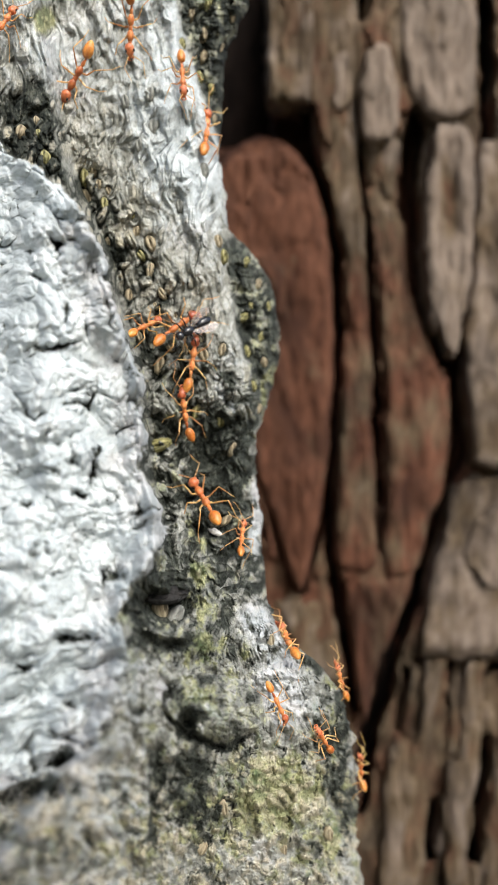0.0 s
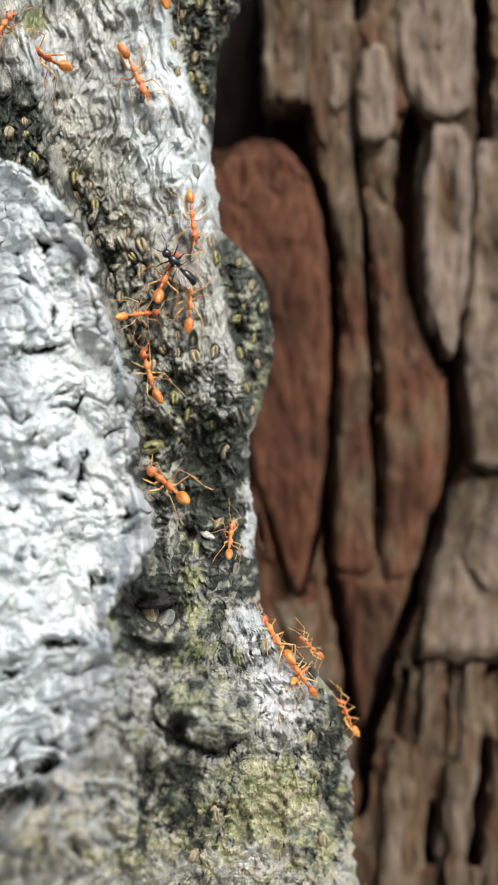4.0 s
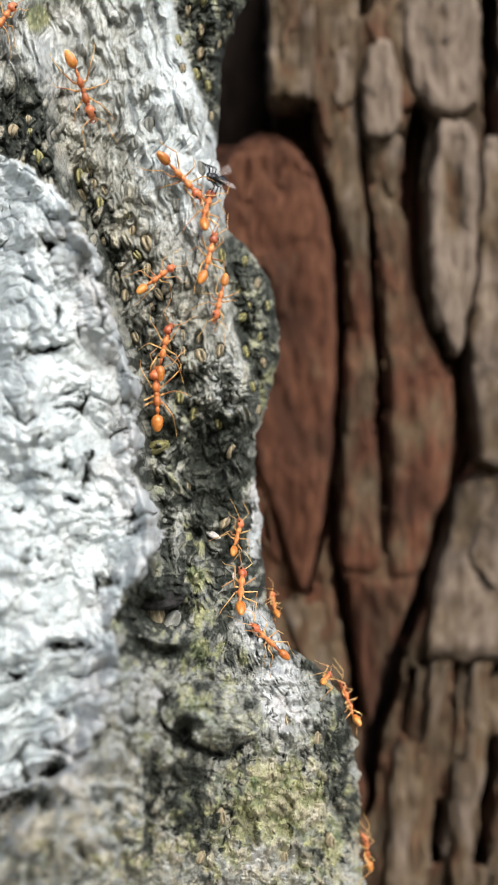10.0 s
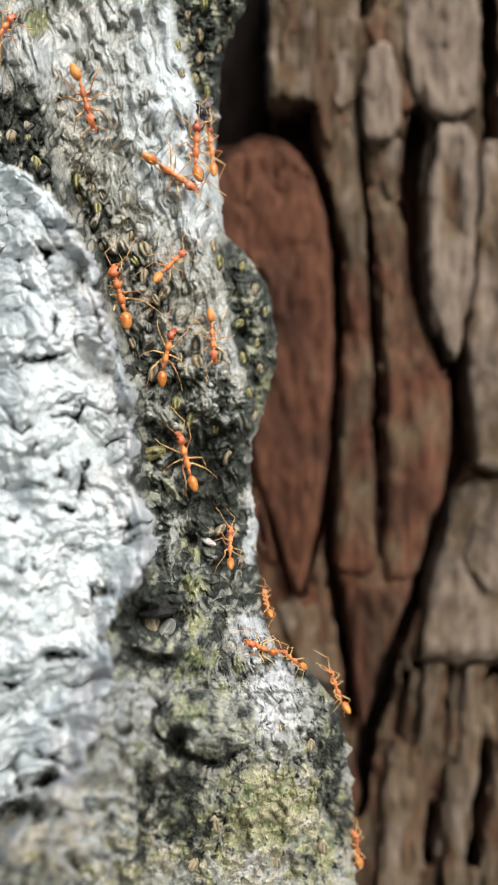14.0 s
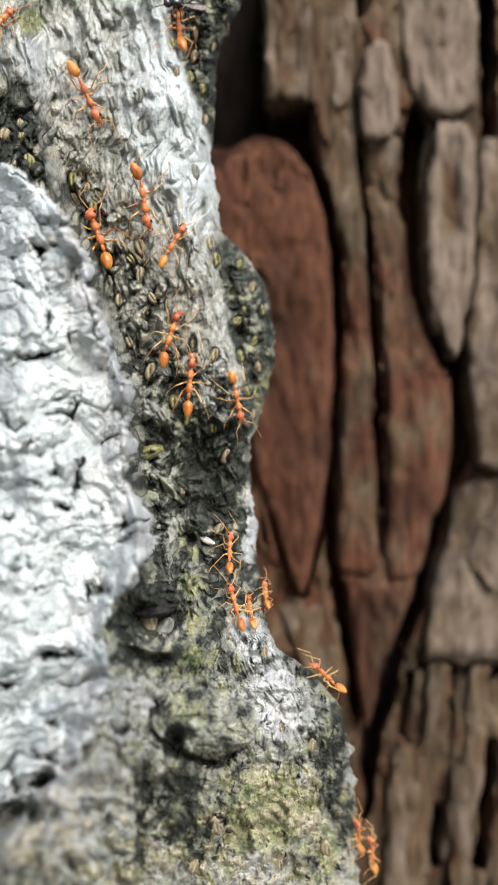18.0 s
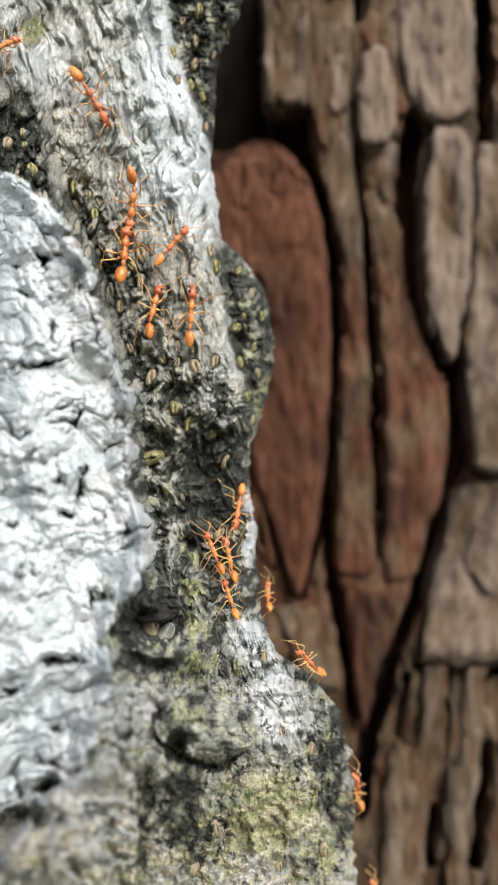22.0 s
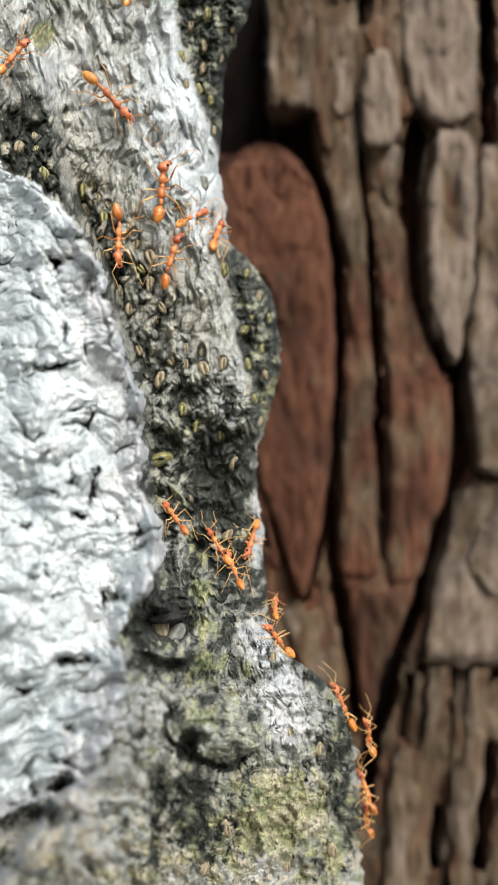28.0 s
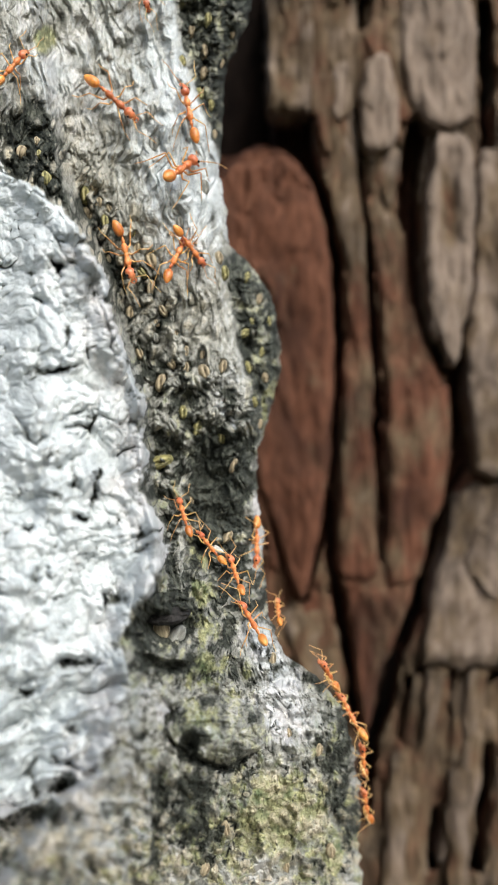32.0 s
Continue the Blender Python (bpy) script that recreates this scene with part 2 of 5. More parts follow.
def lattice(x, y, seed):
    """Smooth two-way noise on a plane, -1 to 1."""
    xi, yi = np.floor(x).astype(np.int64), np.floor(y).astype(np.int64)
    fx, fy = x - xi, y - yi

    def corner(i, j):
        h = (i * 374761393 + j * 668265263 + seed * 974711) & 0x7FFFFFFF
        h = ((h ^ (h >> 13)) * 1274126177) & 0x7FFFFFFF
        ang = ((h ^ (h >> 16)) & 0xFFFF) / 65536.0 * 2 * np.pi
        return np.cos(ang), np.sin(ang)

    def dot(i, j):
        gx, gy = corner(xi + i, yi + j)
        return gx * (fx - i) + gy * (fy - j)

    u, v = fx * fx * fx * (fx * (fx * 6 - 15) + 10), fy * fy * fy * (fy * (fy * 6 - 15) + 10)
    low, high = dot(0, 0) * (1 - u) + dot(1, 0) * u, dot(0, 1) * (1 - u) + dot(1, 1) * u
    return (low * (1 - v) + high * v) * 1.5


def layers(x, y, seed, n=4, gain=0.55):
    total, amp = 0, 1.0
    for k in range(n):
        total = total + amp * lattice(x * 2 ** k, y * 2 ** k, seed + 17 * k)
        amp *= gain
    return total


def cells(x, y, seed):
    """Distance to the nearest and to the second of scattered points, one in each square, and a tone for each cell."""
    xi, yi = np.floor(x).astype(np.int64), np.floor(y).astype(np.int64)
    d1, d2, tone = np.full(x.shape, 9.0), np.full(x.shape, 9.0), np.zeros(x.shape)
    for i in (-1, 0, 1):
        for j in (-1, 0, 1):
            a, b = xi + i, yi + j
            h = (a * 374761393 + b * 668265263 + seed * 83492791) & 0x7FFFFFFF
            h = ((h ^ (h >> 13)) * 1274126177) & 0x7FFFFFFF
            px, py = a + (h & 0x3FF) / 1023.0, b + ((h >> 10) & 0x3FF) / 1023.0
            d = np.hypot(px - x, py - y)
            tone = np.where(d < d1, ((h >> 20) & 0xFF) / 255.0, tone)
            d2 = np.where(d < d1, d1, np.minimum(d2, d))
            d1 = np.minimum(d1, d)
    return d1, d2, tone


def step(e0, e1, x):
    t = np.clip((x - e0) / (e1 - e0), 0, 1)
    return t * t * (3 - 2 * t)


def blob(x, y, cx, cy, rx, ry):
    return np.exp(-(((x - cx) / rx) ** 2 + ((y - cy) / ry) ** 2))


def spot(a, b, d):
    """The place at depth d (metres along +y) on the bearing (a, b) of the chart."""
    return Vector(((a - 441) / 1211 * d, d, 1.3 + (784 - b) / 1211 * d))


# ---- the lichen-covered stem: its outline and depth ----
EDGE_B = [-300, -120, 0, 40, 100, 180, 250, 300, 370, 420, 460, 510, 580, 640, 720, 790, 850, 920, 1000, 1080, 1130, 1160, 1180, 1205, 1232, 1262, 1340, 1420, 1490, 1568, 1800]
EDGE_A = [470, 450, 438, 425, 396, 388, 383, 380, 395, 400, 440, 475, 490, 492, 475, 452, 448, 458, 462, 470, 484, 504, 536, 568, 590, 606, 627, 632, 628, 640, 660]
LOBE_B = [-300, 200, 290, 350, 470, 590, 690, 760, 850, 920, 970, 1025, 1120, 1200, 1300, 1360, 1405, 1450, 1800]
LOBE_A = [-400, -90, 0, 95, 165, 195, 232, 236, 240, 272, 286, 250, 192, 196, 178, 145, 80, -40, -320]
SLOPE_B = [-300, 160, 261, 350, 470, 590, 690, 760, 850, 940, 1010, 1060, 1120, 1200, 1300, 1360, 1420, 1800]
SLOPE_A = [20, 70, 85, 110, 165, 195, 232, 236, 238, 262, 262, 235, 205, 208, 195, 150, 60, -200]
CREST_B = [-300, 0, 100, 170, 280, 400, 430, 520, 620, 740, 820, 1800]
CREST_A = [270, 292, 310, 335, 380, 402, 398, 388, 412, 446, 470, 900]


def edge(b):
    return np.interp(b, EDGE_B, EDGE_A) + (3.5 * lattice(b / 24.0, b * 0 + 0.5, 3) + 2.0 * lattice(b / 9.0, b * 0 + 0.5, 4)) * (1 + 0.8 * step(1080, 1150, b))


def lobe(b):
    return np.interp(b, LOBE_B, LOBE_A) + 10 * layers(b / 60.0, b * 0 + 0.5, 5, 2, 0.6)


def form(a, b):
    """Depth of the stem's large forms, in millimetres."""
    e, l, c = np.interp(b, EDGE_B, EDGE_A), np.interp(b, SLOPE_B, SLOPE_A), np.interp(b, CREST_B, CREST_A)
    ridge = 83.0 + 0.012 * (a - 330) \
        + 4.5 * step(-8, 26, a - c) - 2.5 * blob(a, b, 300, 330, 60, 260) + 1.8 * blob(a, b, 350, 830, 40, 70)
    foot = 61.0 + 0.074 * (a - 320) + 0.03 * np.maximum(0, 1320 - b) + 0.018 * np.maximum(0, b - 1320)
    k = step(830, 1110, b + 0.25 * (300 - a))
    body = ridge * (1 - k) + np.clip(foot, 48, 92) * k
    white = np.clip(67.0 - 0.0125 * (b - 261), 49, 73) + 2.2 * np.sin(a / 60.0 + b / 190.0) + 0.02 * np.maximum(0, 60 - a)
    w = step(-26, 8, l - a)
    depth = body * (1 - w) + white * w
    depth = depth + 2.2 * blob(a, b, 282, 1100, 46, 42) - 4.2 * np.sqrt(np.clip(1 - ((a - 372) / 92) ** 2 - ((b - 1288) / 62) ** 2, 0, 1)) 
    roll = 62.0 - 40 * step(1050, 1120, b) * step(1380, 1300, b)
    q = np.clip((a - (e - roll)) / roll, 0, 0.995)
    return depth + 0.145 * roll * (1 - np.sqrt(1 - q * q))


def lenses(x, y, wide, tall, seed, share, slit=0.5):
    """Scattered lens-shaped swellings: their height, 0 to 1, and the groove round them."""
    xi, yi = np.floor(x / wide).astype(np.int64), np.floor(y / tall).astype(np.int64)
    high, groove = np.zeros(x.shape), np.zeros(x.shape)
    for i in (-1, 0, 1):
        for j in (-1, 0, 1):
            a, b = xi + i, yi + j
            h = (a * 374761393 + b * 668265263 + seed * 83492791) & 0x7FFFFFFF
            h = ((h ^ (h >> 13)) * 1274126177) & 0x7FFFFFFF
            h2 = ((h ^ (h >> 11)) * 668265263) & 0x7FFFFFFF
            u = [((h >> k) & 0xFF) / 255.0 for k in (0, 8, 16)] + [((h2 >> k) & 0xFF) / 255.0 for k in (2, 10, 18)]
            dx, dy = x - (a + 0.2 + 0.6 * u[0]) * wide, y - (b + 0.2 + 0.6 * u[1]) * tall
            lean = 0.5 * (u[3] - 0.5)
            rx, ry = wide * (0.2 + 0.2 * u[2]), tall * (0.22 + 0.22 * u[4])
            px = (dx + lean * dy) / rx
            r = np.hypot(px, dy / ry)
            there = u[5] < share
            dome = np.clip(1 - r * r, 0, 1) ** 0.7 - slit * np.exp(-(px / 0.22) ** 2) * np.clip(1 - 1.3 * r, 0, 1)
            high = np.maximum(high, np.where(there, dome, 0))
            groove = np.maximum(groove, np.where(there, np.exp(-((r - 1.18) / 0.2) ** 2), 0))
    return high, groove


# pores large enough to tell apart: bearing, length, lean, kind
PORES = [(245, 654, 16, 5, 4), (276, 668, 16, 8, 0), (320, 643, 14, 5, 1), (316, 721, 13, 10, 4), (340, 748, 15, 20, 5), (384, 763, 14, 10, 4),
         (272, 809, 25, 80, 5), (330, 879, 14, 8, 1), (192, 553, 11, 0, 7), (221, 542, 16, 10, 2), (184, 578, 15, -5, 3), (218, 608, 16, -20, 2), (230, 679, 14, -10, 4)]
PORES += [(373, 723, 12, 0, 7), (406, 816, 16, 8, 1), (395, 940, 13, 30, 0), (321, 613, 12, 0, 1), (387, 640, 13, 10, 0), (176, 381, 14, 5, 4), (156, 321, 12, 0, 3),
          (263, 239, 18, 5, 7), (258, 189, 16, 5, 7), (351, 318, 17, 0, 8), (307, 378, 14, 0, 8), (239, 277, 14, -5, 7), (27, 258, 15, 20, 2), (206, 373, 17, -20, 8), (184, 444, 12, 0, 0)]
PORES += [(378, 444, 15, 0, 2), (387, 466, 15, 0, 4), (192, 488, 15, -10, 1), (258, 499, 16, 5, 1), (313, 93, 12, 0, 4), (351, 115, 13, 10, 0), (354, 82, 12, 0, 3), (214, 203, 15, -10, 7)]
PORES += [(260, 450, 18, -15, 3), (268, 1118, 25, 4, 1), (299, 1122, 25, 38, 8), (472, 1151, 13, 10, 1), (389, 1441, 15, -10, 1), (498, 1530, 12, 0, 1), (350, 1530, 14, 40, 2), (577, 1490, 11, 0, 0),
          (501, 1293, 10, 0, 3), (554, 1316, 11, 20, 0), (424, 580, 13, 60, 4), (430, 640, 13, 0, 4), (299, 745, 15, -30, 7), (269, 706, 12, 40, 7)]

PORES += [(430, 482, 11, 30, 4), (452, 520, 11, 10, 0), (440, 562, 10, -20, 4), (468, 560, 10, 0, 5), (456, 612, 11, 20, 4), (462, 660, 10, 0, 3), (442, 702, 11, -10, 4), (452, 742, 10, 10, 0)]
PORES += [(330, 42, 11, 0, 0), (362, 30, 12, 10, 4), (402, 42, 11, -10, 3), (344, 152, 12, 0, 4), (386, 100, 11, 10, 0), (322, 142, 10, 0, 2), (364, 172, 11, 5, 4), (372, 225, 10, 0, 0)]
_rng = random.Random(12)
for _k in range(46):
    _u = _rng.uniform(0, 1)
    PORES.append((int(60 + 270 * _u + _rng.uniform(-70, 60)), int(260 + 420 * _u + _rng.uniform(-60, 60)), _rng.uniform(7, 13), _rng.uniform(-30, 15), _rng.choice((0, 1, 2, 3, 3, 4, 7, 8))))
for _k in range(90):
    _b = _rng.uniform(300, 740)
    PORES.append((int(np.interp(_b, LOBE_B, LOBE_A) + _rng.uniform(30, 100) * (1 if _b < 560 else 1.4)), int(_b), _rng.uniform(10, 17), _rng.uniform(-35, 10), _rng.choice((0, 1, 1, 2, 3, 4, 5, 8))))
PORES = [p for i, p in enumerate(PORES) if p[0] > np.interp(p[1], LOBE_B, LOBE_A) + 30 and all(math.hypot(1.3 * (p[0] - q[0]), p[1] - q[1]) > 24 for q in PORES[:i])] 


def sockets(a, b):
    """The dark sunken rings in which the large pores sit."""
    ring = np.zeros(a.shape)
    for x, y, size, lean, k in PORES:
        near = (np.abs(a - x) < 3 * size) & (np.abs(b - y) < 3 * size)
        c, s, k = math.cos(radians(lean)), math.sin(radians(lean)), 0.35 if k > 6 else 1.0
        dx, dy = a[near] - x, b[near] - y
        ring[near] = np.maximum(ring[near], k * np.exp(-np.maximum(0, np.hypot((dx * c + dy * s) / (0.62 * size), (dy * c - dx * s) / size) - 0.95) ** 2 / 0.09))
    return ring


def billow(x, y, seed, n=3, gain=0.5):
    """Rounded lumps with sharp creases between them, about 0 to 1."""
    total, amp = 0, 1.0
    for k in range(n):
        total = total + amp * np.abs(lattice(x * 2.1 ** k, y * 2.1 ** k, seed + 19 * k))
        amp *= gain
    return total


def granules(a, b):
    return billow(a / 13.0, b / 14.0, 93, 3, 0.65)


def dome(x, y, seed):
    """Rounded lumps packed side by side: their height, 0 to 1, the crack between them, 1 in its middle, and a tone for each."""
    d1, d2, tone = cells(x, y, seed)
    return 1 - np.minimum(d1 / 0.75, 1) ** 2, step(0.16, 0.0, d2 - d1), tone


KNOB_A, KNOB_B = 372, 1286
# clefts in the white lobe: place, half widths, depth, lean
CLEFTS = ((80, 455, 9, 17, 1.5, 20), (86, 462, 5, 9, 1.5, 0), (52, 516, 12, 5, 1.0, -20), (85, 640, 26, 5, 2.0, 12), (149, 858, 5, 34, 1.7, -8), (112, 848, 9, 10, 1.3, 0), (124, 908, 12, 6, 1.8, 0), (22, 925, 12, 9, 1.4, 0), (44, 872, 34, 9, 0.9, 10),
          (190, 1052, 22, 14, 1.9, -10), (165, 1062, 6, 18, 1.6, 0), (60, 800, 5, 26, 0.9, -25), (40, 1010, 6, 26, 1.0, -20), (100, 1168, 22, 8, 1.9, 0), (140, 1166, 14, 6, 1.6, 0), (26, 1222, 26, 6, 1.5, 18), (104, 1286, 9, 11, 1.6, 30),
          (92, 1396, 17, 24, 5.0, 0), (100, 1350, 32, 6, 1.4, -30), (150, 1366, 10, 7, 1.6, 0), (228, 940, 9, 5, 1.0, 30), (248, 952, 10, 4, 1.2, 35), (232, 962, 7, 6, 1.0, 0), (140, 735, 6, 26, 0.9, -12), (118, 716, 30, 4, 0.8, 25))
# holes in the rest of the stem: place, half widths, depth
HOLES = ((280, 1100, 46, 20, 5.0), (372, 820, 30, 56, 2.4), (345, 960, 14, 18, 2.0), (300, 800, 14, 26, 0.9), (266, 1400, 9, 34, 2.0), (258, 1500, 8, 40, 1.6), (232, 1240, 14, 30, 1.0), (548, 1205, 22, 12, 1.6), (228, 1300, 30, 9, 1.2),
         (398, 460, 12, 40, 1.6), (425, 600, 20, 12, 1.6), (330, 690, 18, 16, 1.2), (255, 640, 14, 22, 1.6), (400, 985, 12, 30, 1.2), (522, 1268, 9, 7, 1.6), (538, 1300, 7, 6, 1.3), (50, 1446, 90, 20, 3.4), (20, 1530, 30, 60, 1.0), (392, 1120, 12, 22, 1.4),
         (262, 238, 9, 20, 0.8), (272, 190, 22, 10, 0.8), (180, 196, 16, 9, 0.8), (98, 18, 10, 34, 0.9), (236, 112, 8, 26, 0.7), (250, 210, 9, 16, 0.7), (120, 190, 16, 10, 0.8), (92, 262, 16, 12, 0.9))




def surface_of(a, b):
    """Relief on the forms in millimetres towards the eye, and the parts of the surface that the cover follows."""
    l, c = lobe(b), np.interp(b, CREST_B, CREST_A)
    wx, wy = a + 12 * lattice(a / 55, b / 55, 31) + 4 * lattice(a / 16, b / 22, 33), b + 12 * lattice(a / 55, b / 55, 32) + 4 * lattice(a / 20, b / 18, 36)
    grainx = wx - 0.14 * wy
    grit = granules(a, b)
    rim, rim_gap, _ = dome(wx / 34.0, wy / 46.0, 24)
    w = step(-9, 8, l - a + 16 * (rim - 0.6) + 10 * lattice(a / 38, b / 38, 37) + 5 * lattice(a / 13, b / 13, 26))
    low = step(1080, 1200, b + 0.25 * (a - 300))
    val = step(540, 680, b + 0.4 * (300 - a)) * (1 - low)
    crowd = np.clip(blob(a, b, 40, 275, 120, 80) + 0.9 * blob(a, b, 170, 440, 75, 130) + 0.7 * blob(a, b, 280, 560, 100, 90) + 0.08, 0, 1) * (1 - 0.8 * val)

    # smooth upper stem: shallow hollows, lens-shaped swellings, fine wrinkles along the grain
    big, gbig = lenses(grainx, wy, 46.0, 76.0, 7, 0.5, 0.1)
    side = step(-0.6, 0.6, layers(a / 30, b / 40, 35, 2))
    gbig = gbig * side
    wrinkle = layers(grainx / 7.0, wy / 26.0, 13, 3, 0.55)
    cord = 1 - np.abs(layers(grainx / 24.0, wy / 100.0, 11, 3))
    hollow = layers(grainx / 60.0, wy / 120.0, 15, 3)
    small, gsmall = lenses(grainx + 0.3 * wy, wy, 25.0, 46.0, 9, 0.7, 0.1)
    cork, cgap, ctone = dome((grainx + 0.25 * wy) / 17.0, wy / 30.0, 94)
    groove = step(0.24, 0.0, np.abs(layers(grainx / 36.0 + 0.01 * wy, wy / 170.0, 64, 3, 0.5))) * step(-0.4, 0.3, layers(a / 60, b / 220, 69, 2))
    up = 0.8 * big - 0.45 * groove - 0.12 * gbig + 0.7 * cord + 0.11 * wrinkle + 1.1 * hollow + 0.08 * grit
    # crowded corky lenses along the dark band
    up = up + crowd * (1.3 * small - 0.4 * gsmall + 0.35 * cork * ctone + 0.3 * grit + 0.9 * billow(grainx / 34, wy / 60, 95, 2))
    # the valley: a fine-grained dark crust over low crags
    crag = billow(wx / 56.0, wy / 70.0, 61, 3, 0.5)
    vlump, vgap, vtone = dome(wx / 15.0, wy / 18.0, 62)
    rocky = 3.0 * crag + 0.45 * vlump * vtone + 0.4 * grit + 0.8 * small + 0.9 * billow(wx / 27, wy / 33, 73, 2) - 0.6
    r = up * (1 - val) + rocky * val
    seam = step(0.14, 0.0, np.abs(layers(grainx / 34.0, wy / 62.0, 63, 3, 0.6))) * side
    r = r - 0.5 * seam * val
    flank = step(0, 24, a - c) * step(860, 780, b)
    r = r * (1 - flank) + flank * (2.2 * billow(wx / 44, wy / 54, 66, 3, 0.5) + 0.5 * vlump * vtone + 0.5 * grit + 0.5 * small - 0.4)
    # fibres that fan out over the foot from the valley, wrinkles over the knob
    fx, fy = a - 415 + 9 * lattice(a / 40, b / 40, 43), b - 960 + 14 * lattice(a / 70, b / 60, 42)
    turn, far = np.arctan2(fx, np.maximum(fy, 20)), np.hypot(fx, fy)
    fibre = 1 - 2.1 * np.abs(layers(turn * 24 + 1.5 * lattice(a / 46, b / 46, 44) + 0.5 * lattice(a / 15, b / 15, 46), far / 80.0, 41, 3, 0.62))
    thread = step(0.66, 0.98, fibre) * step(-0.25, 0.35, layers(a / 16, b / 24, 68, 2))
    strand = layers(turn * 52, far / 70.0, 47, 2, 0.6)
    knob = np.hypot((a - KNOB_A) / 86, (b - KNOB_B) / 60) * (1 + 0.14 * lattice(a / 60 + 3, b / 50, 59) + 0.05 * lattice(a / 18, b / 18, 60))
    ripple = layers((knob * 66 + 8 * lattice(a / 30, b / 30, 45)) / 8.0, np.arctan2(b - KNOB_B, a - KNOB_A) * 2.2, 49, 3, 0.6) * step(1.9, 1.2, knob) * step(1330, 1270, b)
    flakes, fgap, flake = dome((wx + 0.3 * wy + 6 * lattice(a / 20, b / 20, 40)) / 15.0, (wy - 0.3 * wx) / 19.0, 48)
    calm = step(-0.3, 0.3, layers(a / 55, b / 50, 50, 3)) * step(1330, 1440, b + 0.2 * (a - 400))
    crumb, kgap, ktone = dome(wx / 19.0, wy / 15.0, 57)
    foot = 2.6 * billow(wx / 70, wy / 70, 57, 2, 0.5) + 1.1 * billow((wx + 0.3 * wy) / 34, (wy - 0.3 * wx) / 60, 74, 2) - 0.55 * thread * step(200, 300, a) + 0.35 * crumb * ktone * step(1350, 1300, b) + 0.2 * strand + 0.22 * ripple + calm * flakes * (0.2 + 0.9 * flake) + 0.35 * grit + 0.8 * crumb * ktone * step(330, 230, a) + 0.1 * layers(a / 5.0, b / 6.0, 43, 2)
    r = r * (1 - low) + low * foot
    # the knob: a fine-grained boss, undercut below and at its corner
    boss = step(1.03, 0.93, knob)
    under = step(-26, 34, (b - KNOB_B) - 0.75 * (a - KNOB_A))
    r = r * (1 - boss) + boss * (0.7 + 0.6 * grit + 1.2 * billow(wx / 40, wy / 28, 58, 2, 0.5) + 0.25 * ripple) - (0.3 + 2.0 * under) * np.exp(-((knob - 1.08) / 0.08) ** 2) - 4.5 * blob(a, b, 318, 1316, 17, 20)
    for cx, cy, rx, ry, dig in HOLES:
        r = r - dig * blob(a, b, cx, cy, rx, ry)
    # dark roll over the hollow, and the ledges under it
    r = r + 3.0 * np.sqrt(np.clip(1 - ((a - 285) / 44) ** 2 - ((b - 1064) / 24) ** 2 + 0.5 * lattice(a / 14, b / 14, 97), 0, 1)) * step(1.5, 1.2, np.hypot((a - 285) / 44, (b - 1064) / 24))
    arc = b - 1160 + 0.007 * (a - 290) ** 2 + 5 * lattice(a / 20, b / 20, 72)
    r = r + (1.3 * np.exp(-(arc / 9) ** 2) - 1.6 * np.exp(-((arc - 19) / 8) ** 2) + 0.8 * np.exp(-((arc - 36) / 9) ** 2)) * blob(a, b, 290, 1160, 62, 40)

    # the lichen lobe: smooth swellings, beads on them, cracks between; folded like cloth low down
    fold = step(1090, 1190, b - 0.15 * a)
    sx, sy = a + 20 * lattice(a / 80, b / 80, 20) + 6 * lattice(a / 24, b / 24, 21), b + 20 * lattice(a / 80, b / 80, 22) + 6 * lattice(a / 24, b / 24, 23)
    along, across = 0.93 * sx - 0.37 * sy, 0.37 * sx + 0.93 * sy
    swell, s_gap, _ = dome(sx / 72.0, sy / 66.0, 25)
    roll, r_gap, _ = dome(along / 92.0, across / 36.0, 27)
    swell, s_gap = swell * (1 - fold) + roll * fold, s_gap * (1 - fold) + r_gap * fold
    lump, l_gap, ltone = dome(sx / 27.0, sy / 29.0, 28)
    bead, b_gap, _ = dome((a + 4 * lattice(a / 11, b / 11, 29)) / 13.5, (b + 4 * lattice(a / 12, b / 12, 30)) / 14.5, 30)
    beaded = step(-0.25, 0.35, lattice(a / 70, b / 70, 34) + 0.7 * blob(a, b, 120, 980, 110, 90) - 0.5 * fold)
    open_ = step(0.05, 0.5, layers(a / 60, b / 70, 38, 2)) * (1 - 0.5 * blob(a, b, 120, 1000, 120, 130))
    s = 1.2 + (1.7 + 0.9 * fold) * swell * (1 - 0.4 * blob(a, b, 120, 1000, 120, 110)) + 0.6 * lump * (0.4 + 0.6 * ltone) + 0.26 * bead * (0.35 + 0.65 * beaded) + 1.5 * layers(a / 130.0, b / 160.0, 22, 2, 0.5) + 0.2 * layers(sx / 12, sy / 14, 34, 2) \
        - 0.4 * s_gap * open_ - 0.25 * l_gap * open_ * ltone + 0.6 * fold * layers(across / 11.0, along / 50.0, 39, 2)
    s = s + (1.7 * rim - 0.3 * rim_gap + 0.25 * bead) * np.exp(-((l - a - 2) / 34) ** 2)
    ca, cb = a + 8 * lattice(a / 14, b / 14, 96), b + 6 * lattice(a / 18, b / 18, 99)
    cleft = np.zeros(a.shape)
    for cx, cy, rx, ry, dig, lean in CLEFTS:
        cs, sn = math.cos(radians(lean)), math.sin(radians(lean))
        cleft = cleft + dig * np.exp(-((((ca - cx) * cs - (cb - cy) * sn) / rx) ** 2 + (((ca - cx) * sn + (cb - cy) * cs) / ry) ** 2))
    s = s - 1.3 * cleft
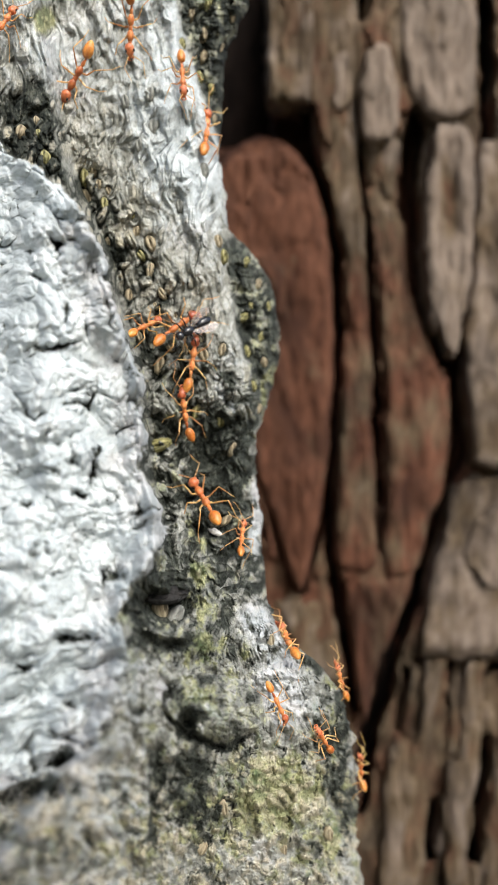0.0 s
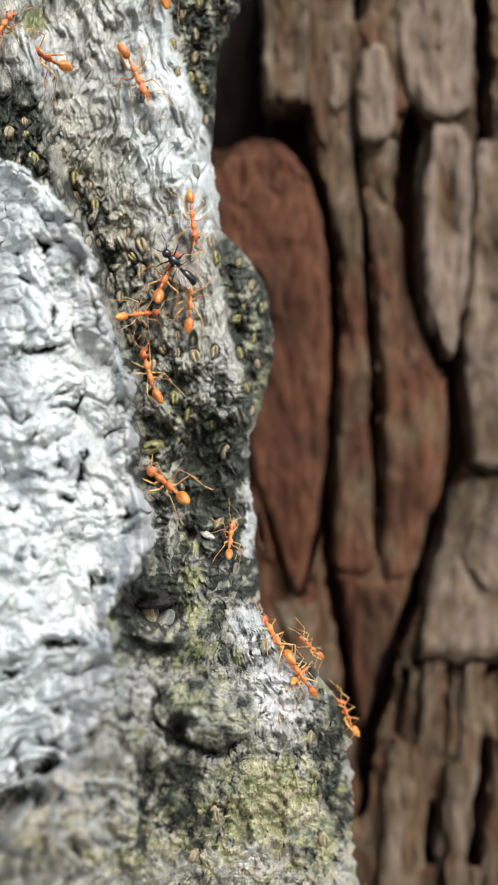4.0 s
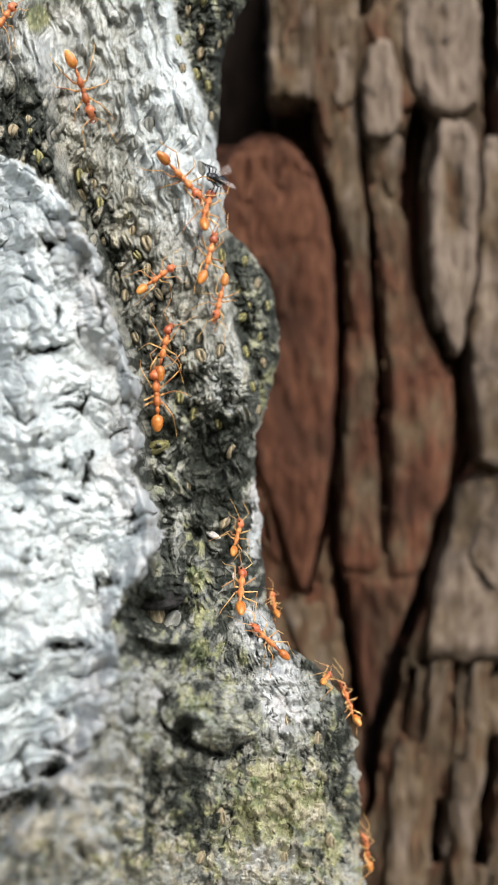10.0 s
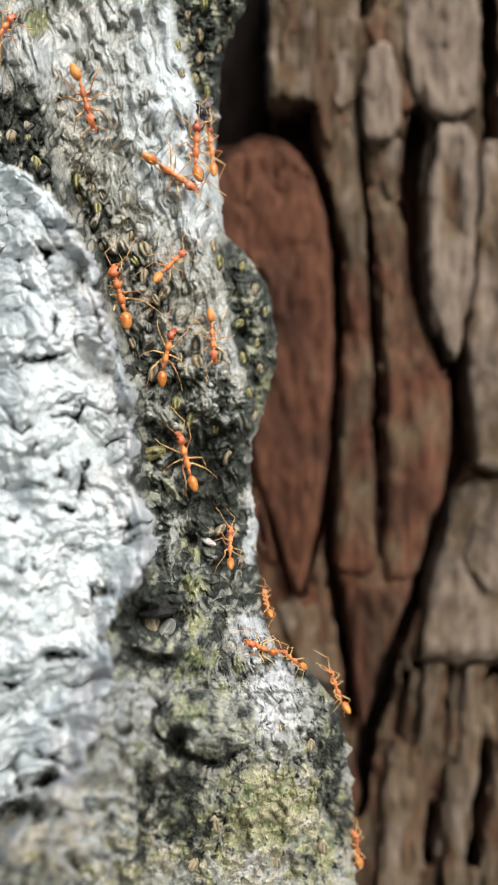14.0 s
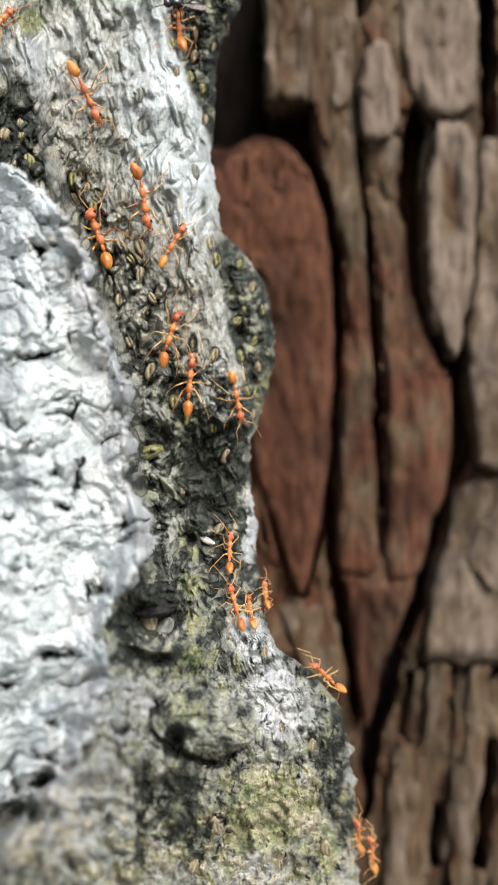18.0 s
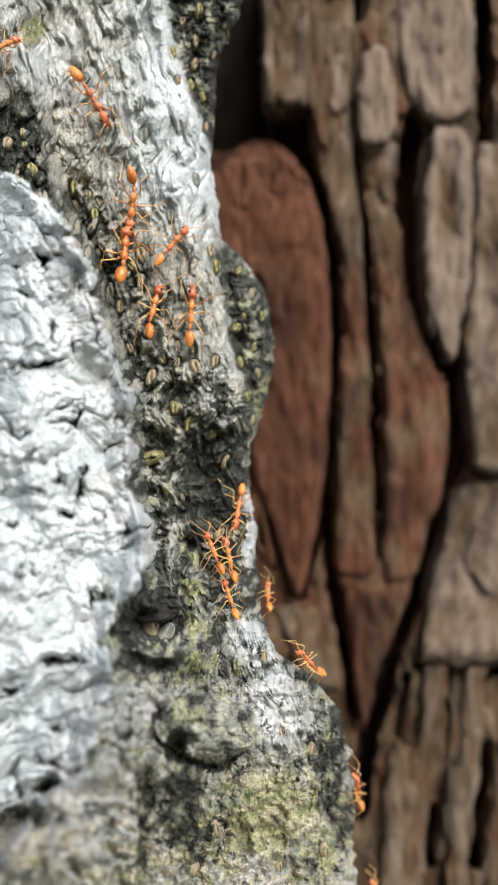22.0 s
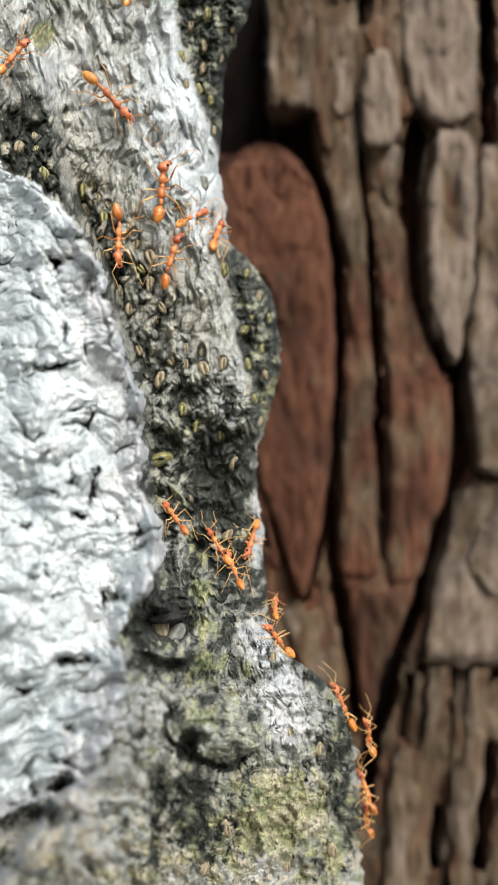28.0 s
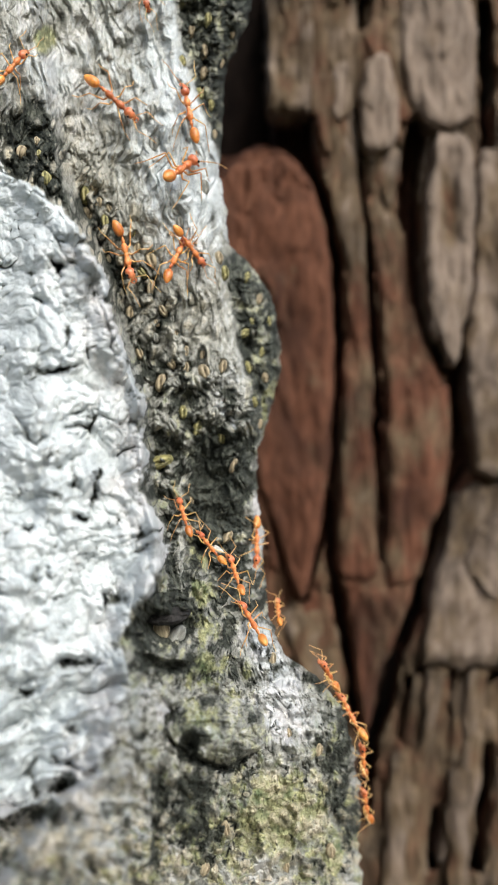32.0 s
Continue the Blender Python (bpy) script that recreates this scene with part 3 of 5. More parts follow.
    relief_ = r * (1 - w) + s * w - 0.5 * sockets(a, b) * (1 - w)
    return relief_, {"w": w, "low": low, "val": val, "crowd": crowd, "big": big, "gbig": gbig, "small": small, "gsmall": gsmall, "crag": crag, "grit": grit, "cork": cork, "cgap": cgap, "ctone": ctone, "vgap": vgap, "vtone": vtone,
                     "s_gap": s_gap * open_, "l_gap": l_gap * (0.3 + 0.7 * ltone), "b_gap": b_gap * beaded, "rim_gap": rim_gap, "cleft": cleft, "fibre": fibre, "thread": thread, "seam": seam, "groove": groove, "strand": strand, "flake": flake, "flakes": flakes, "fgap": fgap, "calm": calm, "kgap": kgap,
                     "ktone": ktone, "boss": boss, "under": under, "knob": knob, "arc": arc, "wrinkle": wrinkle}


def roughness_of(a, b):
    return surface_of(a, b)[0]


def stem_depth(a, b):
    return form(np.asarray(a, float), np.asarray(b, float)) / 1000.0


def cover_of(a, b, f):
    """How far lichen, moss, bare cork and dark crust with painted shade cover the stem, and where the lichen turns
    pinkish grey.
    """
    c, l = np.interp(b, CREST_B, CREST_A), lobe(b)
    w, low, val, crowd, boss = f["w"], f["low"], f["val"], f["crowd"], f["boss"]
    bare, high = 1 - w, (1 - low) * (1 - val)
    right = step(0, 24, a - c) * step(860, 780, b)
    streak = layers((a - 0.14 * b) / 13.0, b / 46.0, 71, 4, 0.6)
    patch = layers(a / 80, b / 100, 75, 3)
    mott = layers(a / 26, b / 32, 65, 4, 0.6)
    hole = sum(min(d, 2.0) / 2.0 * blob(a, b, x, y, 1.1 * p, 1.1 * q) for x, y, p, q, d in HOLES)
    wa = a + 22 * lattice(a / 26, b / 34, 79) + 9 * lattice(a / 9, b / 12, 80)
    # pale lichen
    white = w * (1 - 0.3 * blob(a, b, 60, 1440, 90, 30))
    pale = 0.32 + 0.14 * blob(a, b, 190, 240, 80, 130) + 0.09 * streak + 0.12 * patch + 0.12 * f["big"] + 0.36 * blob(a, b, 300, 170, 60, 200) + 0.34 * blob(a, b, 350, 330, 40, 90) + 0.35 * blob(a, b, 75, 110, 40, 60) + 0.1 * f["wrinkle"]
    white = white + bare * high * (pale * (1 - 0.7 * crowd) * (1 - 0.72 * right)) * (1 - 0.8 * blob(a, b, 66, 52, 20, 26))
    white = white + bare * val * (0.08 + 0.1 * blob(a, b, 380, 680, 60, 100) + 0.28 * np.clip(mott - 0.1, 0, 1) + 1.0 * blob(a, b, 450, 945, 12, 64) + 0.3 * blob(a, b, 395, 690, 26, 70) * (0.6 + mott))
    white = white + bare * low * (1 - boss) * (0.2 + 0.2 * patch + 0.12 * f["fibre"] + 0.4 * (f["flake"] - 0.45) * f["calm"] + 0.6 * blob(wa + 0.12 * (1230 - b), b, 482, 1225, 40, 95) * (0.7 + 0.5 * f["strand"] + 0.5 * mott) + 0.7 * blob(a, b, 445, 1125, 22, 44)
                                               + 0.4 * blob(a, b, 150, 1450, 100, 60) + 0.25 * blob(a, b, 235, 1200, 44, 60) + 0.2 * step(260, 120, a) + 0.3 * (f["ktone"] - 0.5) * step(330, 230, a))
    white = white + boss * (0.2 + 0.35 * mott)
    white = white * (1 - 0.8 * blob(wa, b, 490, 1430, 62, 44)) * (1 - 0.6 * blob(a, b, 345, 1060, 22, 90)) * (1 - 0.6 * blob(a, b, 320, 1190, 110, 46) * bare)
    # dark crust on the crowded band and valley; shade painted into creases and hollows
    # the dark band beside the lobe's upper border is its shadow, painted on
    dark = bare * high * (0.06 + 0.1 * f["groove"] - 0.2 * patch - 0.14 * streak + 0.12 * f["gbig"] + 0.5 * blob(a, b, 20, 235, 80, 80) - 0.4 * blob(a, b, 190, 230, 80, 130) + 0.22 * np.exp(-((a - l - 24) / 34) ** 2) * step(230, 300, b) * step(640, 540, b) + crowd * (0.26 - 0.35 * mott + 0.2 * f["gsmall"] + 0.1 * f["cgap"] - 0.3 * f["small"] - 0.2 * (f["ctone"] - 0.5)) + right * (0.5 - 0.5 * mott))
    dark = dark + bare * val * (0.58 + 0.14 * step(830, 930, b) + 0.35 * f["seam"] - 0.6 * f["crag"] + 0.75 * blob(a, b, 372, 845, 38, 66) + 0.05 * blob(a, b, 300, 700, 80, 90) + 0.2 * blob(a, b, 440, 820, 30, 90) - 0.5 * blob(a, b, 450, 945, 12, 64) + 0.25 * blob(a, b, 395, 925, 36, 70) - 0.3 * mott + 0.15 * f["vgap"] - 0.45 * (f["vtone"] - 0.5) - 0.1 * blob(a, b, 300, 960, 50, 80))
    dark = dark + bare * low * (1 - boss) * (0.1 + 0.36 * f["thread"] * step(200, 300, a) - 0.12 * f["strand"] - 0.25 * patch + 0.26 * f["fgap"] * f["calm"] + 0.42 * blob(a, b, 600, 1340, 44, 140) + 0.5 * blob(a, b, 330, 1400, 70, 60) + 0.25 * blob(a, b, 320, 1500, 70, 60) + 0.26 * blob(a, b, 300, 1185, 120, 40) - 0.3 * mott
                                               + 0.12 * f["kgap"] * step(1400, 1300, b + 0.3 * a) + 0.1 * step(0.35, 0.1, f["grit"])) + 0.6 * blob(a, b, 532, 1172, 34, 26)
    # shade under the knob and in its corner, painted dark
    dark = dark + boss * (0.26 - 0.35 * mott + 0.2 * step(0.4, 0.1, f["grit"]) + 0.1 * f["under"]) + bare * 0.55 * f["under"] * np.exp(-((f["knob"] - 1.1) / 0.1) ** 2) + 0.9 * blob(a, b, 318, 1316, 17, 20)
    # dark roll; the hollow below, ledge grooves and holes get shade in their colour
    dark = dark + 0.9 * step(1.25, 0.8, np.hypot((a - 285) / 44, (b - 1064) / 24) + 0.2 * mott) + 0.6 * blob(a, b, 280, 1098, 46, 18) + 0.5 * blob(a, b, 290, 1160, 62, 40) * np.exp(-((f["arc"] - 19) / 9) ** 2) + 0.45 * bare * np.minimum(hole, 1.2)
    # shade painted into the lobe's cracks, clefts and rim gaps
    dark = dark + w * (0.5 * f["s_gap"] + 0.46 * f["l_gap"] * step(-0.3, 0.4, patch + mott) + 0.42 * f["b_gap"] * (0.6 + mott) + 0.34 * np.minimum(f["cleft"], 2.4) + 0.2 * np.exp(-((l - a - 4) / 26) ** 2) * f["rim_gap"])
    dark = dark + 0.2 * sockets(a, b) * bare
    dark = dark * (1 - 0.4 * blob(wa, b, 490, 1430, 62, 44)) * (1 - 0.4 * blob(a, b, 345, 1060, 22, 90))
    # moss and algae
    moss = bare * (1.1 * blob(a, b, 66, 52, 20, 26) + val * (0.08 + 0.45 * mott) + 0.35 * right * (mott > 0.0) + 0.6 * blob(a + 10 * lattice(a / 24, b / 24, 67), b, 347, 1060, 19, 95) + 0.25 * blob(a, b, 370, 1180, 80, 30))
    moss = moss + bare * low * (0.1 + 0.12 * f["fibre"] + 0.4 * mott + 0.4 * blob(a, b, 90, 1480, 150, 80) + 0.95 * blob(wa, b + 10 * mott, 485, 1425, 84, 54) + 0.25 * blob(a, b, 400, 1500, 190, 60) + 0.12 * boss + 0.25 * blob(a, b, 330, 1265, 40, 30) + 0.3 * blob(a, b, 590, 1530, 50, 60))
    cork = bare * np.clip(low * (0.2 * blob(a, b, 60, 1480, 110, 70) + 0.8 * (f["flake"] > 0.55) * f["flakes"] * f["calm"]) + crowd * high * (0.7 * f["small"] * (mott > -0.1) + 0.3 * f["cork"] * (f["ctone"] > 0.7)) + 0.25 * f["big"] * (streak > 0.15) * high
                          + 0.4 * low * (1 - boss) * step(-0.1, 0.5, layers(a / 22, b / 24, 78, 3)) * step(1300, 1420, b) + 0.5 * val * f["small"] * (mott > 0.2) + 0.12 * crowd * high, 0, 0.75)
    # pinkish grey at the lobe's right rim is painted shade; patches are random
    warm = np.clip(0.85 * step(120, 20, l - a) * step(330, 480, b) + 0.5 * patch + 0.6 * step(-40, 60, 200 - a) * step(330, 240, b) - 0.2 + 0.3 * mott, 0, 1)
    return np.clip(white, 0, 1), np.clip(moss, 0, 1), np.clip(dark, 0, 0.9), cork, warm


def lichen_stem():
    nb, na, wrap = 1560, 540, 30
    b = np.linspace(-130, 1710, nb)[:, None]
    s = np.linspace(0, 1, na)[None, :]
    e = edge(b)
    a = -150 + (e + 150) * s
    b = b + 0 * a
    rough, features = surface_of(a, b)
    d = (form(a, b) - rough * np.clip((e - a) / 14.0 + 0.6, 0.6, 1)) / 1000.0
    front = np.stack([(a - 441) / 1211 * d, d, 1.3 + (784 - b) / 1211 * d], 2)
    # round the back of the stem, from the outline to the hidden side
    far = np.array([(-0.03, 0.15), (-0.08, 0.178), (-0.15, 0.185), (-0.21, 0.155), (-0.23, 0.1), (-0.2, 0.06), (-0.12, 0.042), (-0.06, 0.045)])
    back = np.zeros((nb, wrap, 3))
    t = np.linspace(0, 1, wrap + 2)[1:-1]
    for i in range(nb):
        p, q = front[i, -1], front[i, 0]
        ring = np.vstack([p[:2], p[:2] + (-0.002, 0.0025), p[:2] + (-0.006, 0.009), far, q[:2] + (-0.012, -0.002), q[:2]])
        u = np.concatenate([[0], np.cumsum(np.hypot(*np.diff(ring, axis=0).T) ** 0.6)])
        u /= u[-1]
        back[i, :, 0], back[i, :, 1] = np.interp(t, u, ring[:, 0]), np.interp(t, u, ring[:, 1])
        back[i, :, 2] = p[2] + (q[2] - p[2]) * t
    grid = np.concatenate([front, back], 1)
    grid[:, na:, :2] += 0.002 * lattice(grid[:, na:, 2:3] * 60 + grid[:, na:, :1] * 90, grid[:, na:, 1:2] * 90, 51)
    grid[:, na + 1:, :2] += 0.0011 * layers(grid[:, na + 1:, 2:3] * 420, (grid[:, na + 1:, :1] + grid[:, na + 1:, 1:2]) * 300, 53, 3)
    # up into the tree and down to the ground
    top, bottom = [], []
    for k in range(1, 9):
        row = grid[0].copy()
        row[:, 2] += (2.6 - row[:, 2]) * (k / 8) ** 2
        row[:, :2] += 0.012 * lattice(row[:, 2:3] * 3, row[:, :1] * 9, 52) * (k / 8)
        top.append(row)
        row = grid[-1].copy()
        row[:, 2] += (-0.03 - row[:, 2]) * (k / 8) ** 2
        row[:, :2] = (row[:, :2] - (-0.11, 0.11)) * (1 + 0.35 * (k / 8) ** 4) + (-0.11, 0.11)
        bottom.append(row)
    grid = np.concatenate([np.array(top[::-1]), grid, np.array(bottom)], 0)
    rows, cols = grid.shape[:2]
    idx = np.arange(rows * cols).reshape(rows, cols)
    nxt = np.roll(idx, -1, 1)
    faces = np.stack([idx[:-1], nxt[:-1], nxt[1:], idx[1:]], 2)[:, :, ::-1].reshape(-1, 4)
    me = bpy.data.meshes.new("lichen_stem")
    me.from_pydata(grid.reshape(-1, 3).tolist(), [], faces.tolist() + [idx[0].tolist()])
    me.materials.append(M_LICHEN)
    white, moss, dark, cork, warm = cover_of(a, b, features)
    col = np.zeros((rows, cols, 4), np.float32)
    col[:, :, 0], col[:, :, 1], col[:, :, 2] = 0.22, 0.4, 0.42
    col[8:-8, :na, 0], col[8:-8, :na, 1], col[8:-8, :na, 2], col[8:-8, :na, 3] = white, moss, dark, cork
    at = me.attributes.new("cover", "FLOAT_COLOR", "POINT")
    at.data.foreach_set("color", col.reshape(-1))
    kind = np.zeros((rows, cols), np.float32)
    kind[8:-8, :na] = warm
    at = me.attributes.new("warm", "FLOAT", "POINT")
    at.data.foreach_set("value", kind.reshape(-1))
    lay = np.zeros((rows, cols, 3), np.float32)
    lay[:, :, 0], lay[:, :, 1] = grid[:, :, 0] + grid[:, :, 1], grid[:, :, 2]
    lay[8:-8, :na, 0], lay[8:-8, :na, 1] = a * 6.6e-5, b * 6.6e-5
    lay[8:-8, :na, 2] = 0.3 * d
    at = me.attributes.new("lay", "FLOAT_VECTOR", "POINT")
    at.data.foreach_set("vector", lay.reshape(-1))
    me.polygons.foreach_set("use_smooth", [True] * len(me.polygons))
    me.update()
    return tagged(new("tree_trunk", me), "fluted grey tree stem crusted with white lichen and moss", "tree trunk", kind="structure")


STEM = lichen_stem()


# ---- the flaking stem behind ----
AX, AY, AR = 0.03, 0.336, 0.148


def flaking_stem():
    rows, cols = 60, 96
    z = np.concatenate([np.linspace(-0.03, 1.15, 12), np.linspace(1.18, 1.42, 36), np.linspace(1.46, 2.6, 12)])
    verts, faces = [], []
    for i in range(rows):
        for j in range(cols):
            t = 2 * math.pi * j / cols
            r = AR * (1 + 0.25 * max(0, 0.35 - z[i]) ** 2 * 4) + 0.003 * float(lattice(np.array(t * 9), np.array(z[i] * 14), 61))
            verts.append((AX + r * math.cos(t), AY + r * math.sin(t), z[i]))
    for i in range(rows - 1):
        for j in range(cols):
            k = (j + 1) % cols
            faces.append((i * cols + j, i * cols + k, (i + 1) * cols + k, (i + 1) * cols + j))
    faces.append(tuple((rows - 1) * cols + j for j in range(cols)))
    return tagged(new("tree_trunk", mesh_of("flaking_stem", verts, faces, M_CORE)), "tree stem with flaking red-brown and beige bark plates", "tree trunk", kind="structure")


FLAKING = flaking_stem()


CRACKS = [(9, [(545, 200), (556, 290), (582, 380), (597, 450), (602, 600), (592, 750), (580, 870), (560, 980), (530, 1060)]),
          (6, [(632, 190), (640, 330), (650, 400), (664, 560), (670, 700), (674, 860), (676, 900)]),
          (15, [(742, 210), (722, 330), (728, 450), (740, 560), (765, 625), (808, 652), (820, 800), (795, 850), (770, 950), (745, 1050), (700, 1150), (680, 1250), (655, 1310), (640, 1440)]),
          (10, [(580, 880), (592, 1000), (606, 1100), (624, 1180), (634, 1260)]), (8, [(462, 200), (550, 202)]), (24, [(370, 290), (400, 256), (455, 232), (520, 240), (556, 280)]), (8, [(462, 790), (476, 960)]), (4, [(605, 992), (660, 1002)]),
          (6, [(745, 1184), (800, 1190), (840, 1204), (890, 1190)]), (10, [(776, 1440), (768, 1530)]), (13, [(868, 1330), (845, 1530)]), (14, [(646, -20), (636, 28)]),
          (5, [(700, 1430), (690, 1545)]), (6, [(800, 1520), (795, 1610)]), (6, [(730, 1200), (712, 1300)]), (7, [(758, 1310), (748, 1400)]), (8, [(812, 1190), (806, 1260)]), (12, [(862, 0), (868, 300)]), (12, [(870, 290), (880, 380)])]


def crack_depth(a, b):
    """How deep the bark has split, 0 to 1."""
    a = a + 5 * layers(a / 50, b / 40, 81, 3)
    deep = np.zeros(a.shape)
    for width, line in CRACKS:
        for (x0, y0), (x1, y1) in zip(line, line[1:]):
            t = np.clip(((a - x0) * (x1 - x0) + (b - y0) * (y1 - y0)) / ((x1 - x0) ** 2 + (y1 - y0) ** 2), 0, 1)
            d = np.hypot(a - x0 - t * (x1 - x0), b - y0 - t * (y1 - y0))
            deep = np.maximum(deep, step(width * 1.35, width * 0.6, d))
    return deep


def bark_sheet():
    """The layer of bark under the loose plates, split to the wood along the cracks."""
    n, m = 360, 190
    b, a = np.linspace(-90, 1660, n)[:, None], np.linspace(290, 1010, m)[None, :]
    a, b = a + 0 * b, b + 0 * a
    d = 164.5 + 0.009 * (b - 700) + 0.012 * (a - 560) + 19 * crack_depth(a, b) - 1.6 * layers(a / 70, b / 200, 83, 3) - 0.6 * layers(a / 14, b / 70, 84, 3) - 1.4 * (layers(a / 55, b / 150, 85, 3) > 0.1)
    d = (d + 45 * step(486, 462, a + 8 * layers(a / 30, b / 30, 87, 2)) * step(290, 235, b) + 3.0 * step(300, 210, b) * step(190, 205, b) * step(560, 540, a)) / 1000.0
    verts = np.stack([(a - 441) / 1211 * d, d, 1.3 + (784 - b) / 1211 * d], 2).reshape(-1, 3)
    idx = np.arange(n * m).reshape(n, m)
    faces = np.stack([idx[:-1, :-1], idx[1:, :-1], idx[1:, 1:], idx[:-1, 1:]], 2).reshape(-1, 4).tolist()
    me = mesh_of("bark_layer", verts, faces, M_PLATE)
    at = me.attributes.new("age", "FLOAT", "POINT")
    # age also lowered below the upper-left plate, to paint the shade there
    at.data.foreach_set("value", np.clip(0.22 + 0.2 * step(1050, 1300, b) + 0.25 * step(500, 250, b) + 0.3 * layers(a / 60, b / 140, 86, 3) - 0.4 * crack_depth(a, b) - 0.6 * step(600, 520, a) * step(480, 380, b) * step(180, 220, b), -0.5, 1).reshape(-1))
    part("bark_layer", me, FLAKING, "red-brown under-bark split by deep cracks")


def bark_plate(left, right, depth, age, seed, thick=4.5, tilt=0.0, rag=8.0, cap=36.0, tail=36.0, sink=0.0, dent=None):
    """One plate of flaking bark between two ragged sides; left and right give (b, a) down each side; cap and tail round its ends, sink drops its head."""
    b0, b1 = left[0][0], left[-1][0]
    n, m = max(10, int((b1 - b0) / 7)), 26
    b = np.linspace(b0, b1, n)
    la = np.interp(b, [p[0] for p in left], [p[1] for p in left]) + rag * layers(b / 90, b * 0 + seed, seed, 3, 0.45)
    ra = np.interp(b, [p[0] for p in right], [p[1] for p in right]) + rag * layers(b / 90, b * 0 + seed + 5, seed + 3, 3, 0.45)
    end = np.clip(np.minimum((b - b0) / cap, (b1 - b) / tail), 0, 1)
    inset = 0.3 * (ra - la) * (1 - np.sqrt(1 - (1 - end) ** 2))
    la, ra = la + inset * (0.5 + ((seed * 7) % 5) / 5), ra - inset * (0.5 + ((seed * 3) % 5) / 5)
    s = np.linspace(0, 1, m)
    s = 0.5 - 0.5 * np.cos(s * np.pi) * (0.6 + 0.4 * np.abs(np.cos(s * np.pi)))
    a = la[:, None] + (ra - la)[:, None] * s[None, :]
    bb = b[:, None] + rag * 3.0 * layers(a / 40, a * 0 + seed, seed + 9, 3)
    rim = np.minimum(np.minimum(a - la[:, None], ra[:, None] - a), np.minimum(bb - b0, b1 - bb) * 0.8)
    roll = 1 - np.sqrt(np.clip(1 - (1 - np.clip(rim / 16.0, 0, 1)) ** 2, 0, 1))
    rough = 1.2 * layers(a / 70, bb / 170, seed + 21, 3) + 0.28 * layers(a / 14, bb / 60, seed + 22, 3) - 0.5 * np.clip(1 - 5 * np.abs(layers(a / 30, bb / 220, seed + 24, 2)), 0, 1)
    flaked = 0.5 * step(0.1, 0.2, layers(a / 50, bb / 90, seed + 23, 2))
    dip = blob(a + 6 * layers(a / 30, bb / 30, seed, 2), bb, *dent[:4]) if dent else 0 * a
    d = (depth + 1.5 + tilt * (s[None, :] - 0.5) + thick * roll - rough - flaked + sink * np.clip(1 - (bb - b0) / 110, 0, 1) ** 2 + (dent[4] if dent else 0) * dip) / 1000.0
    front = np.stack([(a - 441) / 1211 * d, d, 1.3 + (784 - bb) / 1211 * d], 2)
    behind = front.copy()
    behind[:, :, 1] = np.maximum((depth + thick + 7) / 1000.0, front[:, :, 1] + 0.002)
    verts = np.concatenate([front.reshape(-1, 3), behind.reshape(-1, 3)])
    idx = np.arange(n * m).reshape(n, m)
    faces = np.stack([idx[:-1, :-1], idx[1:, :-1], idx[1:, 1:], idx[:-1, 1:]], 2).reshape(-1, 4).tolist()
    ring = list(idx[0, :-1]) + list(idx[:-1, -1]) + list(idx[-1, :0:-1]) + list(idx[:0:-1, 0])
    off = n * m
    for p, q in zip(ring, ring[1:] + ring[:1]):
        faces.append((int(p), int(q), int(q) + off, int(p) + off))
    me = mesh_of("bark_plate", verts, faces, M_PLATE)
    at = me.attributes.new("age", "FLOAT", "POINT")
    tone = age if isinstance(age, tuple) else (age, age)
    shade = tone[0] + (tone[1] - tone[0]) * step(0.1, 0.7, (bb - b0) / (b1 - b0)) + 0.34 * layers(a / 60, bb / 120, seed + 31, 3) - 0.6 * dip
    at.data.foreach_set("value", np.clip(np.concatenate([shade.reshape(-1), shade.reshape(-1) - 0.3]), -0.6, 1.2))
    return part("bark_plate", me, FLAKING)


